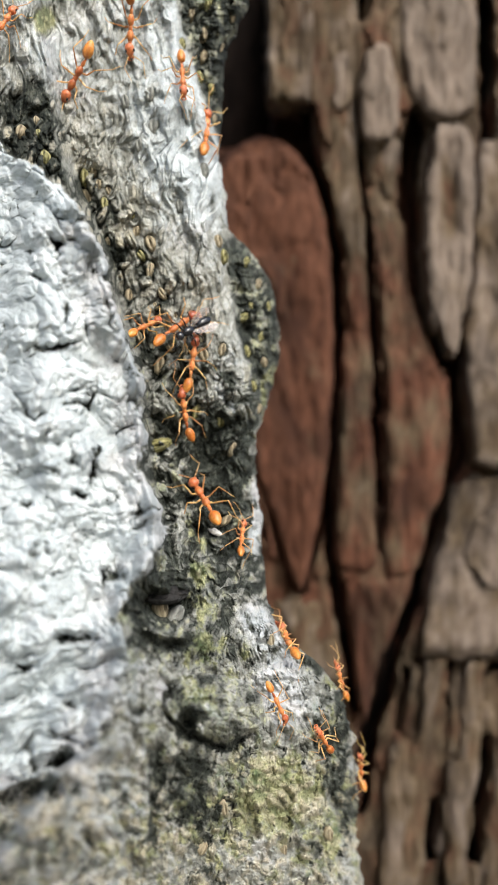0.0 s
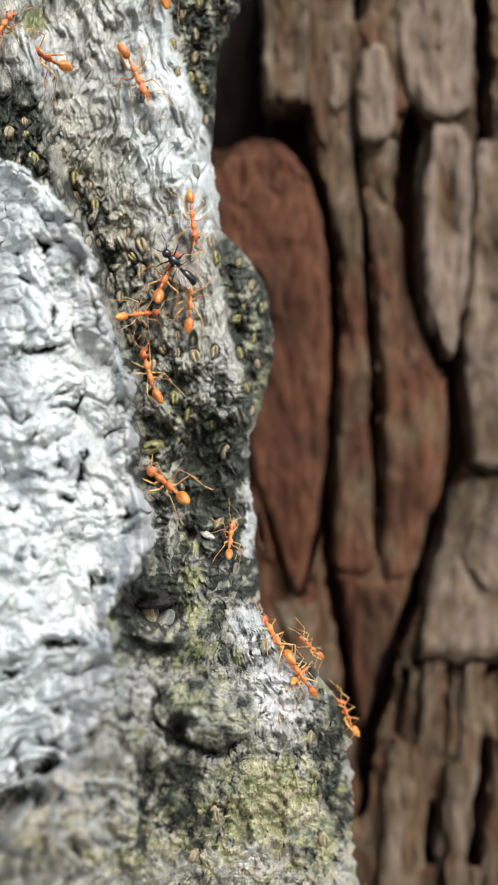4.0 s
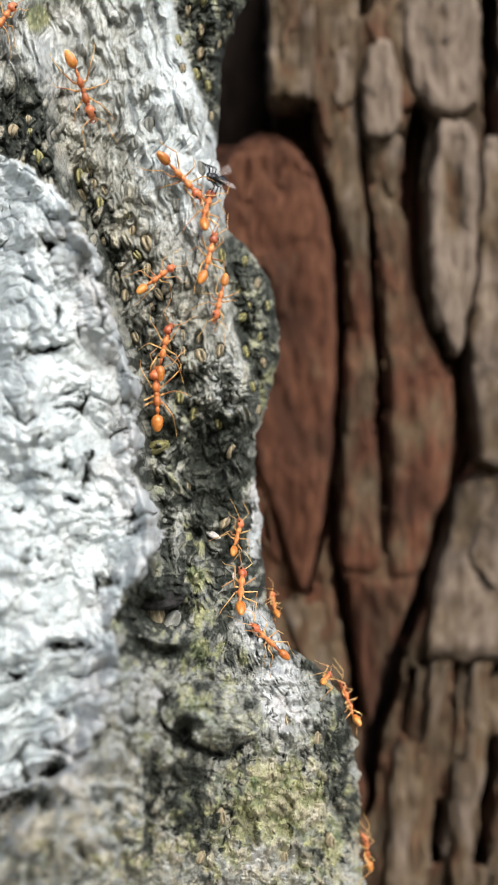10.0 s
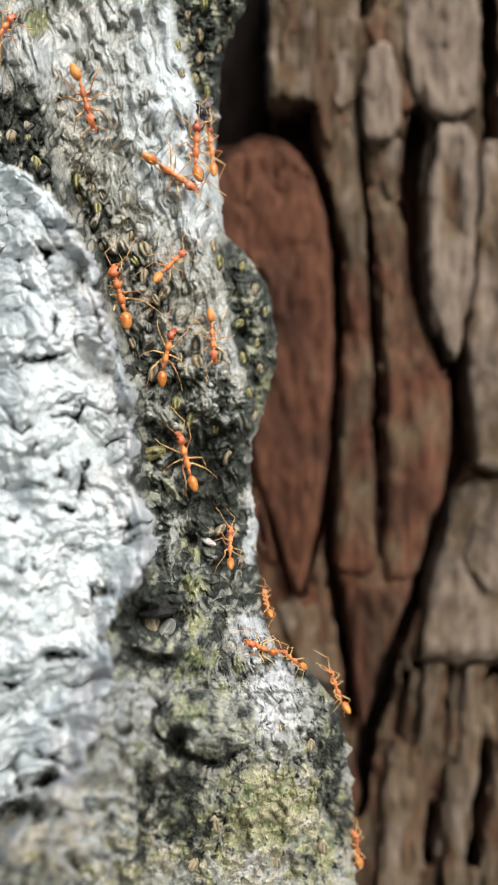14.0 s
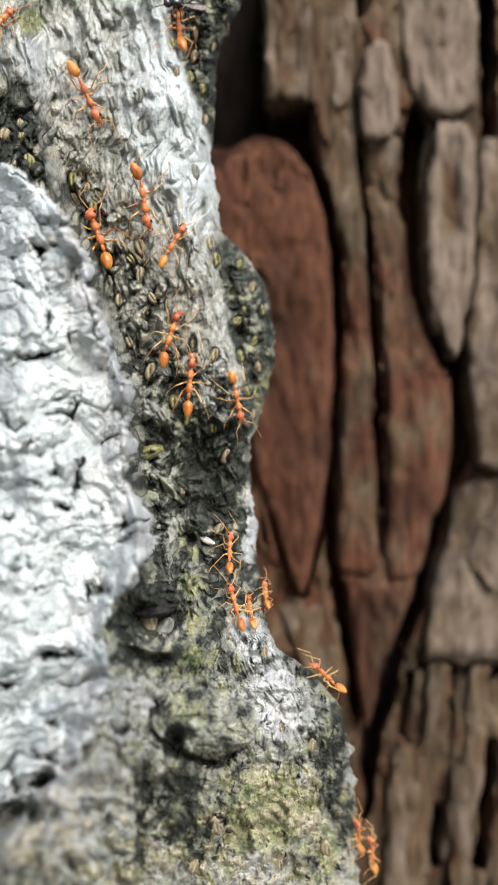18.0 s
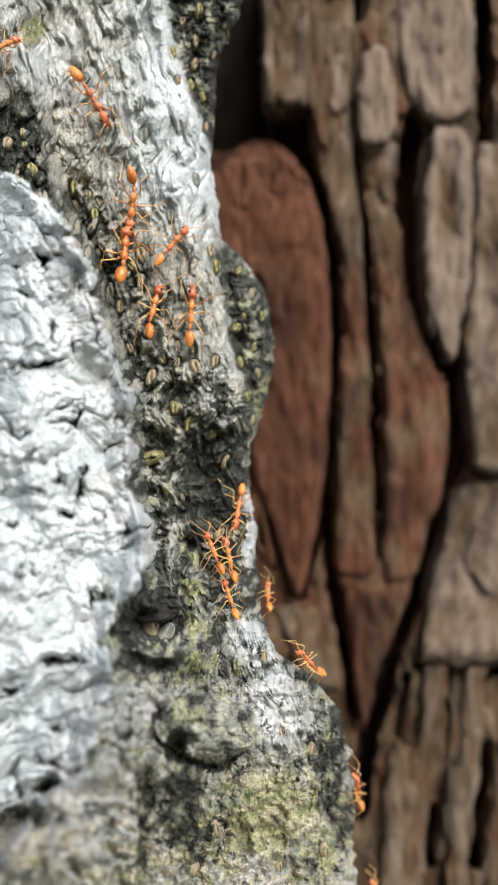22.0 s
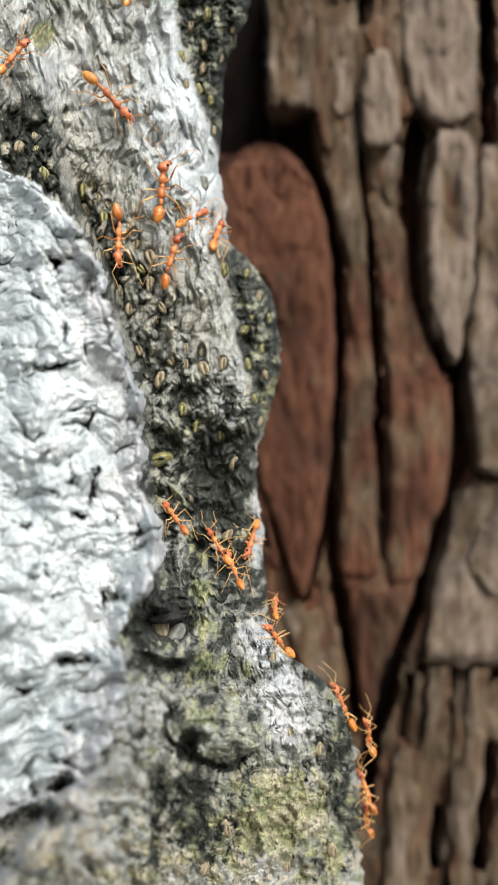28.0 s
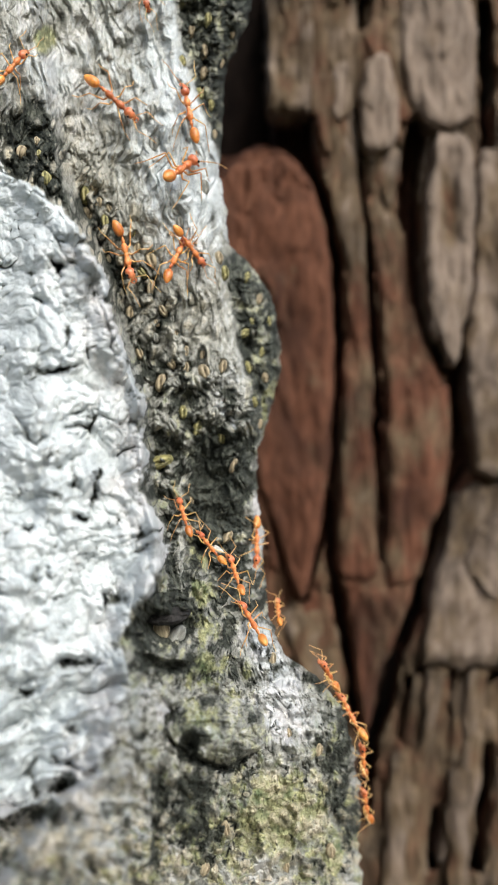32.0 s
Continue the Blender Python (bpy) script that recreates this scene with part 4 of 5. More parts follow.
def bark_plates():
    P = bark_plate
    P([(246, 452), (270, 418), (310, 396), (420, 396), (500, 404), (700, 420), (850, 455), (1000, 505), (1062, 522)], [(246, 470), (258, 500), (282, 532), (320, 556), (400, 580), (600, 594), (800, 588), (950, 566), (1062, 540)], 159, (-0.3, -0.02), 1, 4, -3, 4, 20, 30, 4)
    P([(820, 440), (1010, 480)], [(820, 458), (1010, 498)], 161.5, 0.05, 24, 3, 0, 4)
    P([(-60, 468), (90, 474), (192, 472)], [(-60, 552), (90, 556), (192, 552)], 155, 0.66, 2, 3, 0, 6, 20, 12)
    P([(-60, 562), (100, 562), (250, 556), (330, 582), (430, 606), (560, 613), (780, 602), (1030, 596)], [(-60, 638), (100, 630), (250, 634), (400, 647), (560, 656), (780, 664), (1030, 674)], 159.5, (0.74, 0.28), 4, 3.5, 0, 6)
    P([(40, 592), (120, 586), (208, 590)], [(40, 640), (120, 632), (208, 628)], 157.5, 0.85, 25, 2.5, 0, 8)
    P([(78, 645), (160, 634), (262, 648)], [(78, 698), (160, 710), (262, 704)], 155, 0.98, 6, 3, 0, 6, 70, 60)
    P([(240, 646), (372, 654)], [(240, 712), (372, 706)], 159.5, 0.6, 26, 3, 0, 7, 20, 30)
    P([(360, 656), (560, 674), (720, 686), (930, 686), (1040, 680)], [(360, 712), (540, 730), (620, 768), (680, 800), (800, 802), (1040, 742)], 159.5, (0.32, 0.2), 7, 4, 0, 6, 50, 30)
    P([(-60, 650), (86, 646)], [(-60, 706), (86, 706)], 161, 0.55, 8, 3)
    P([(-60, 708), (120, 713), (222, 742)], [(-60, 842), (120, 848), (222, 838)], 157, 1.05, 9, 3, 0, 9, 20, 30)
    P([(-60, 866), (300, 866)], [(-60, 1000), (300, 1000)], 168, 0.3, 10, 3)
    P([(224, 778), (300, 760), (400, 749), (520, 756), (600, 770), (640, 786)], [(224, 836), (300, 848), (400, 846), (520, 836), (640, 818)], 155, 1.0, 11, 5, 0, 11, 40, 50, 0, (800, 350, 17, 80, 2.2))
    P([(250, 852), (420, 842), (640, 826), (740, 836), (846, 842)], [(250, 1000), (500, 1000), (846, 1000)], 159.5, 0.76, 12, 4, 0, 8, 30, 14)
    P([(850, 806), (960, 790), (1060, 764), (1176, 744)], [(850, 1000), (1000, 1000), (1176, 1000)], 163, 0.78, 13, 4, 0, 8, 30, 10)
    P([(905, 842), (990, 822), (1060, 838)], [(905, 1000), (990, 1000), (1060, 1000)], 161.5, 0.82, 27, 3, 0, 6, 70, 70)
    P([(985, 605), (1120, 620), (1292, 645)], [(985, 752), (1080, 724), (1150, 688), (1292, 654)], 161, (0.25, 0.1), 14, 3, 0, 7)
    P([(1066, 478), (1120, 500), (1230, 550)], [(1066, 580), (1120, 600), (1230, 622)], 164, 0.5, 15, 3)
    P([(1190, 742), (1300, 706), (1440, 690), (1640, 668)], [(1190, 808), (1300, 782), (1440, 766), (1640, 754)], 169, (0.45, 0.65), 16, 3, 0, 10)
    P([(1200, 812), (1320, 788), (1500, 784), (1640, 786)], [(1200, 872), (1320, 862), (1500, 836), (1640, 842)], 170, (0.5, 0.72), 17, 3, 0, 10)
    P([(1200, 880), (1400, 876), (1640, 858)], [(1200, 1000), (1400, 1000), (1640, 1000)], 173, 0.5, 18, 3, 0, 10)
    P([(1270, 560), (1400, 600), (1640, 610)], [(1270, 634), (1400, 642), (1640, 646)], 172, 0.2, 19, 3)
    P([(1178, 760), (1260, 752), (1330, 738)], [(1178, 800), (1260, 782), (1330, 752)], 166, 0.62, 20, 2.5, 0, 9)
    P([(1180, 826), (1290, 820), (1380, 808)], [(1180, 866), (1290, 852), (1380, 824)], 167, 0.68, 21, 2.5, 0, 9)
    P([(1350, 690), (1480, 682), (1640, 676)], [(1350, 716), (1480, 722), (1640, 712)], 167, 0.7, 22, 2.5, 0, 9)
    P([(1360, 800), (1460, 790), (1600, 802)], [(1360, 846), (1460, 836), (1600, 830)], 167, 0.72, 23, 2.5, 0, 9)


bark_sheet()
bark_plates()
ground_mesh = mesh_of("ground", [(-300, -300, 0), (300, -300, 0), (300, 300, 0), (-300, 300, 0)], [(0, 1, 2, 3)], M_EARTH, False)
tagged(new("ground", ground_mesh), "bare brown earth round the stems", "ground", kind="structure")


# ---- pores on the lichen-covered stem ----
def lens_mesh(mat, seed):
    """A corky lens-shaped pore with a slit down its middle and a raised rim; length along z, face to -y, unit size."""
    rng = random.Random(seed)
    n, m = 16, 6
    verts, faces = [(0, -0.38, 0)], []
    for k in range(1, m + 1):
        r = k / m
        for j in range(n):
            t = 2 * math.pi * j / n
            w = 1 + 0.12 * math.sin(2 * t + seed) + rng.uniform(-0.05, 0.05)
            x, z = 0.5 * r * w * math.cos(t), r * w * math.sin(t)
            slit = math.exp(-(x / 0.09) ** 2) * max(0, 1 - abs(z) / 0.8)
            y = -0.8 * math.sqrt(max(0, 1 - r * r)) + 0.42 * slit + (0.5 if k == m else 0)
            verts.append((x, y, z))
    for j in range(n):
        faces.append((0, 1 + (j + 1) % n, 1 + j))
    for k in range(m - 1):
        for j in range(n):
            p, q = 1 + k * n + j, 1 + k * n + (j + 1) % n
            faces.append((p, q, q + n, p + n))
    return mesh_of("pore", verts, faces, mat)


PORE_MESHES = [lens_mesh(M_PORE, k) for k in range(4)] + [lens_mesh(M_PORE_GREEN, 9 + k) for k in range(3)]
LIP_MESHES = [lens_mesh(M_LIP, 20 + k) for k in range(2)]


def surface(a, b):
    """A place on the stem's smooth form and its outward normal."""
    aa = min(a, float(np.interp(b, EDGE_B, EDGE_A)) - 14)
    d = float(stem_depth(aa, b))
    p = spot(aa, b, d)
    px = spot(aa + 6, b, float(stem_depth(aa + 6, b))) - spot(aa - 10, b, float(stem_depth(aa - 10, b)))
    py = spot(aa, b + 8, float(stem_depth(aa, b + 8))) - spot(aa, b - 8, float(stem_depth(aa, b - 8)))
    nrm = px.cross(py).normalized()
    if nrm.y > 0:
        nrm = -nrm
    return p, nrm


def put_pore(a, b, length, lean, mesh, width=1.0):
    p, nrm = surface(a, b)
    r = float(roughness_of(np.array([[float(a)]]), np.array([[float(b)]]))[0, 0]) / 1000.0
    nrm = (nrm + Vector((0, -0.8, 0))).normalized()
    up = Vector((math.sin(radians(lean)), 0, math.cos(radians(lean))))
    x = up.cross(-nrm).normalized()
    z = x.cross(-nrm).normalized()
    size = length / 1211 * p.y
    m = Matrix((x, -nrm, z)).transposed().to_4x4()
    ob = part("pore", mesh, STEM)
    ob.matrix_basis = Matrix.Translation(p - Vector((0, r - 0.0002, 0))) @ m @ Matrix.Diagonal((size * width, size * width, size, 1))
    return ob


def pores():
    rng = random.Random(5)
    for a, b, size, lean, k in PORES:
        put_pore(a, b, size * 1.05, lean, (PORE_MESHES + LIP_MESHES)[k], rng.uniform(0.95, 1.2) * (0.75 if k == 1 else 1.0))


pores()


# ---- ants ----
MM = 0.001


def egg(centre, radii, n=16, m=10, squash=0.0, rings=0.0, taper=0.0):
    """A closed ellipsoid along x in millimetres; taper narrows its rear, rings crease it across."""
    verts, faces = [], []
    for i in range(m + 1):
        t = math.pi * i / m
        x, r = math.cos(t), math.sin(t)
        r *= 1 + taper * x
        r *= 1 - rings * (0.5 + 0.5 * math.cos(x * 12)) ** 6
        for j in range(n):
            u = 2 * math.pi * j / n
            verts.append(((centre[0] + radii[0] * x) * MM, (centre[1] + radii[1] * r * math.cos(u)) * MM, (centre[2] + radii[2] * r * math.sin(u) * (1 - squash * (math.sin(u) < 0))) * MM))
    for i in range(m):
        for j in range(n):
            k = (j + 1) % n
            faces.append((i * n + j, (i + 1) * n + j, (i + 1) * n + k, i * n + k))
    return verts, faces


def joined(*pieces):
    verts, faces = [], []
    for v, f in pieces:
        off = len(verts)
        verts += v
        faces += [tuple(i + off for i in q) for q in f]
    return verts, faces


def tube(points, radii, n=7):
    verts, faces = [], []
    pts = [Vector(p) * MM for p in points]
    for i, p in enumerate(pts):
        way = (pts[min(i + 1, len(pts) - 1)] - pts[max(i - 1, 0)]).normalized()
        side = way.cross(Vector((0.3, 0.2, 1))).normalized()
        up = side.cross(way)
        for j in range(n):
            u = 2 * math.pi * j / n
            verts.append(tuple(p + (side * math.cos(u) + up * math.sin(u)) * radii[i] * MM))
    for i in range(len(pts) - 1):
        for j in range(n):
            k = (j + 1) % n
            faces.append((i * n + j, i * n + k, (i + 1) * n + k, (i + 1) * n + j))
    faces.append(tuple(range(n))[::-1])
    faces.append(tuple((len(pts) - 1) * n + j for j in range(n)))
    return verts, faces


def limb(points, radii):
    """A jointed limb: each span swells a little between its joints."""
    pts, rad = [], []
    for i in range(len(points) - 1):
        p, q = Vector(points[i]), Vector(points[i + 1])
        for t, w in ((0.0, 0.85), (0.15, 1.05), (0.5, 1.12), (0.88, 0.9)):
            pts.append(p.lerp(q, t))
            rad.append((radii[i] * (1 - t) + radii[i + 1] * t) * w)
    pts.append(Vector(points[-1]))
    rad.append(radii[-1] * 0.75)
    return tube(pts, rad)


BODY_UP = 1.35
LEG_AT = [(1.4, 0.3), (0.62, 0.28), (-0.02, 0.3)]
LEG_LINE = [[(0, 0, 0), (0.3, 0.3, -0.2), (0.95, 0.95, 0.7), (1.75, 1.4, -0.6), (2.45, 1.55, -1.12)],
            [(0, 0, 0), (0.0, 0.35, -0.2), (-0.15, 1.25, 0.85), (-0.6, 1.9, -0.7), (-1.1, 2.2, -1.12)],
            [(0, 0, 0), (-0.2, 0.35, -0.2), (-1.2, 1.05, 0.95), (-2.3, 1.4, -0.7), (-3.1, 1.55, -1.12)]]


def ant_meshes():
    h = {}
    v, f = joined(egg((0, 0, 0), (0.68, 0.54, 0.47), taper=-0.2), egg((0.48, 0, -0.12), (0.34, 0.33, 0.27), 12, 8))
    h["head"] = mesh_of("head", v, f, M_HEAD)
    for s, side in ((1, "l"), (-1, "r")):
        h["eye" + side] = mesh_of("eye", *egg((0.08, 0.44 * s, 0.22), (0.19, 0.13, 0.17), 10, 7), M_EYE)
        h["jaw" + side] = mesh_of("mandible", *tube([(0.68, 0.24 * s, -0.18), (0.88, 0.27 * s, -0.22), (1.0, 0.14 * s, -0.24), (1.06, 0.0, -0.24)], [0.11, 0.11, 0.08, 0.03]), M_HEAD)
        h["feeler" + side] = mesh_of("antenna", *limb([(0, 0, 0), (0.95, 1.0 * s, 0.6), (2.1, 0.85 * s, 0.35), (3.3, 0.95 * s, 0.0)], [0.05, 0.042, 0.04, 0.038]), M_LEG)
        for k in range(3):
            line = [(1.16 * x, 1.16 * y * s, z) for x, y, z in LEG_LINE[k]]
            h["leg%d%s" % (k, side)] = [mesh_of(name, *limb(line[i:j], [0.115, 0.09, 0.06, 0.045, 0.03][i:j]), M_LEG) for name, i, j in (("leg", 0, 3), ("tibia", 2, 4), ("tarsus", 3, 5))]
    z = BODY_UP
    v, f = joined(egg((1.5, 0, z), (0.62, 0.39, 0.4)), egg((0.8, 0, z - 0.04), (0.62, 0.25, 0.28)), egg((0.02, 0, z), (0.6, 0.37, 0.42)), tube([(1.9, 0, z), (2.35, 0, z)], [0.24, 0.2], 10))
    h["thorax"] = mesh_of("thorax", v, f, M_AMBER)
    v, f = joined(egg((-0.82, 0, z - 0.02), (0.4, 0.2, 0.25), 12, 8), tube([(-0.4, 0, z - 0.05), (-1.45, 0, z - 0.05)], [0.13, 0.12], 8))
    h["petiole"] = mesh_of("petiole", v, f, M_AMBER)
    h["gaster"] = mesh_of("gaster", *egg((-1.0, 0, 0.08), (0.92, 0.56, 0.53), 18, 24, rings=0.035, taper=0.2), M_GASTER)
    return h


def ant():
    h = ant_meshes()
    root = tagged(new("ant"), "orange-red weaver ant walking on lichen-covered bark", "ant", "weaver ants on the stem")
    head = part("head", h["head"], root, "rust-red head", pose(2.85 * MM, 0, BODY_UP * MM, 0, 8))
    for side, s in (("l", 1), ("r", -1)):
        part("eye", h["eye" + side], head, "small black eye")
        part("mandible", h["jaw" + side], head)
        part("antenna", h["feeler" + side], head, "thin elbowed antenna", pose(0.55 * MM, 0.22 * s * MM, 0.2 * MM))
    part("thorax", h["thorax"], root, "slender waisted thorax")
    part("petiole", h["petiole"], root)
    part("gaster", h["gaster"], root, "glossy orange oval gaster", pose(-1.3 * MM, 0, BODY_UP * MM))
    for k in range(3):
        for side, s in (("l", 1), ("r", -1)):
            upper, shin, foot = h["leg%d%s" % (k, side)]
            leg = part("leg", upper, root, "", pose(LEG_AT[k][0] * MM, LEG_AT[k][1] * s * MM, (BODY_UP - 0.15) * MM))
            part("tibia", shin, leg)
            part("tarsus", foot, leg)
    return root


_rb, _ra = np.meshgrid(np.arange(-200, 1720, 8.0), np.arange(-40, 680, 8.0), indexing="ij")
RISE = roughness_of(_ra, _rb)
RISE = np.maximum.reduce([np.roll(np.roll(RISE, i, 0), j, 1) for i in (-1, 0, 1) for j in (-1, 0, 1)])
RISE = sum(np.roll(np.roll(RISE, i, 0), j, 1) for i in range(-3, 4) for j in range(-3, 4)) / 49


def rise(a, b):
    """How far the relief stands out round a bearing, in millimetres."""
    return float(RISE[min(max(int((b + 200) / 8), 0), RISE.shape[0] - 1), min(max(int((a + 40) / 8), 0), RISE.shape[1] - 1)])


def seat(row, lift=1.35, size=1.0, over=0.0, span=0.0):
    """The pose of a creature whose head and rear bear on the chart as the row says; where they bear closer than its span, it lifts its rear."""
    t, ha, hb, ga, gb = row
    ends = []
    for a, b in ((ha, hb), (ga, gb)):
        aa = min(a, float(np.interp(b, EDGE_B, EDGE_A)) - 14)
        past = max(0.0, a - float(np.interp(b, EDGE_B, EDGE_A)) + 14)
        ends.append(spot(a, b, float(stem_depth(aa, b)) - (lift * 1.05 + 0.95 * rise(aa, b) + over) * MM + min(6.0, past * 0.25) * MM))
    raised = math.sqrt(max(0.0, (span * size * MM) ** 2 - (ends[0] - ends[1]).length ** 2))
    ends[1].y -= min(raised, 1.7 * MM)
    mid_a, mid_b = (ha + ga) / 2, (hb + gb) / 2
    nrm = surface(mid_a, mid_b)[1]
    past = mid_a - float(np.interp(mid_b, EDGE_B, EDGE_A)) + 14
    nrm = (nrm + Vector((0, -0.5, 0)) + Vector((1, 0, 0.2)) * min(1.2, max(0, past / 14))).normalized()
    way = (ends[0] - ends[1]).normalized()
    left = nrm.cross(way).normalized()
    up = way.cross(left)
    mid = (ends[0] + ends[1]) / 2
    m = Matrix((way, left, up)).transposed().to_4x4()
    return Matrix.Translation(mid - up * lift * size * MM) @ m


def glide(rows):
    """Puts rows between two that turn far."""
    out = [rows[0]]
    for (t0, m0), (t1, m1) in zip(rows, rows[1:]):
        q0, q1 = m0.to_quaternion(), m1.to_quaternion()
        n = int(math.degrees(q0.rotation_difference(q1).angle if q0.dot(q1) > 0 else (-q0).rotation_difference(q1).angle) % 360 // 50)
        n = min(n, 4)
        for k in range(1, n + 1):
            f = k / (n + 1)
            out.append((t0 + (t1 - t0) * f, Matrix.LocRotScale(m0.translation.lerp(m1.translation, f), q0.slerp(q1, f), None)))
        out.append((t1, m1))
    return out


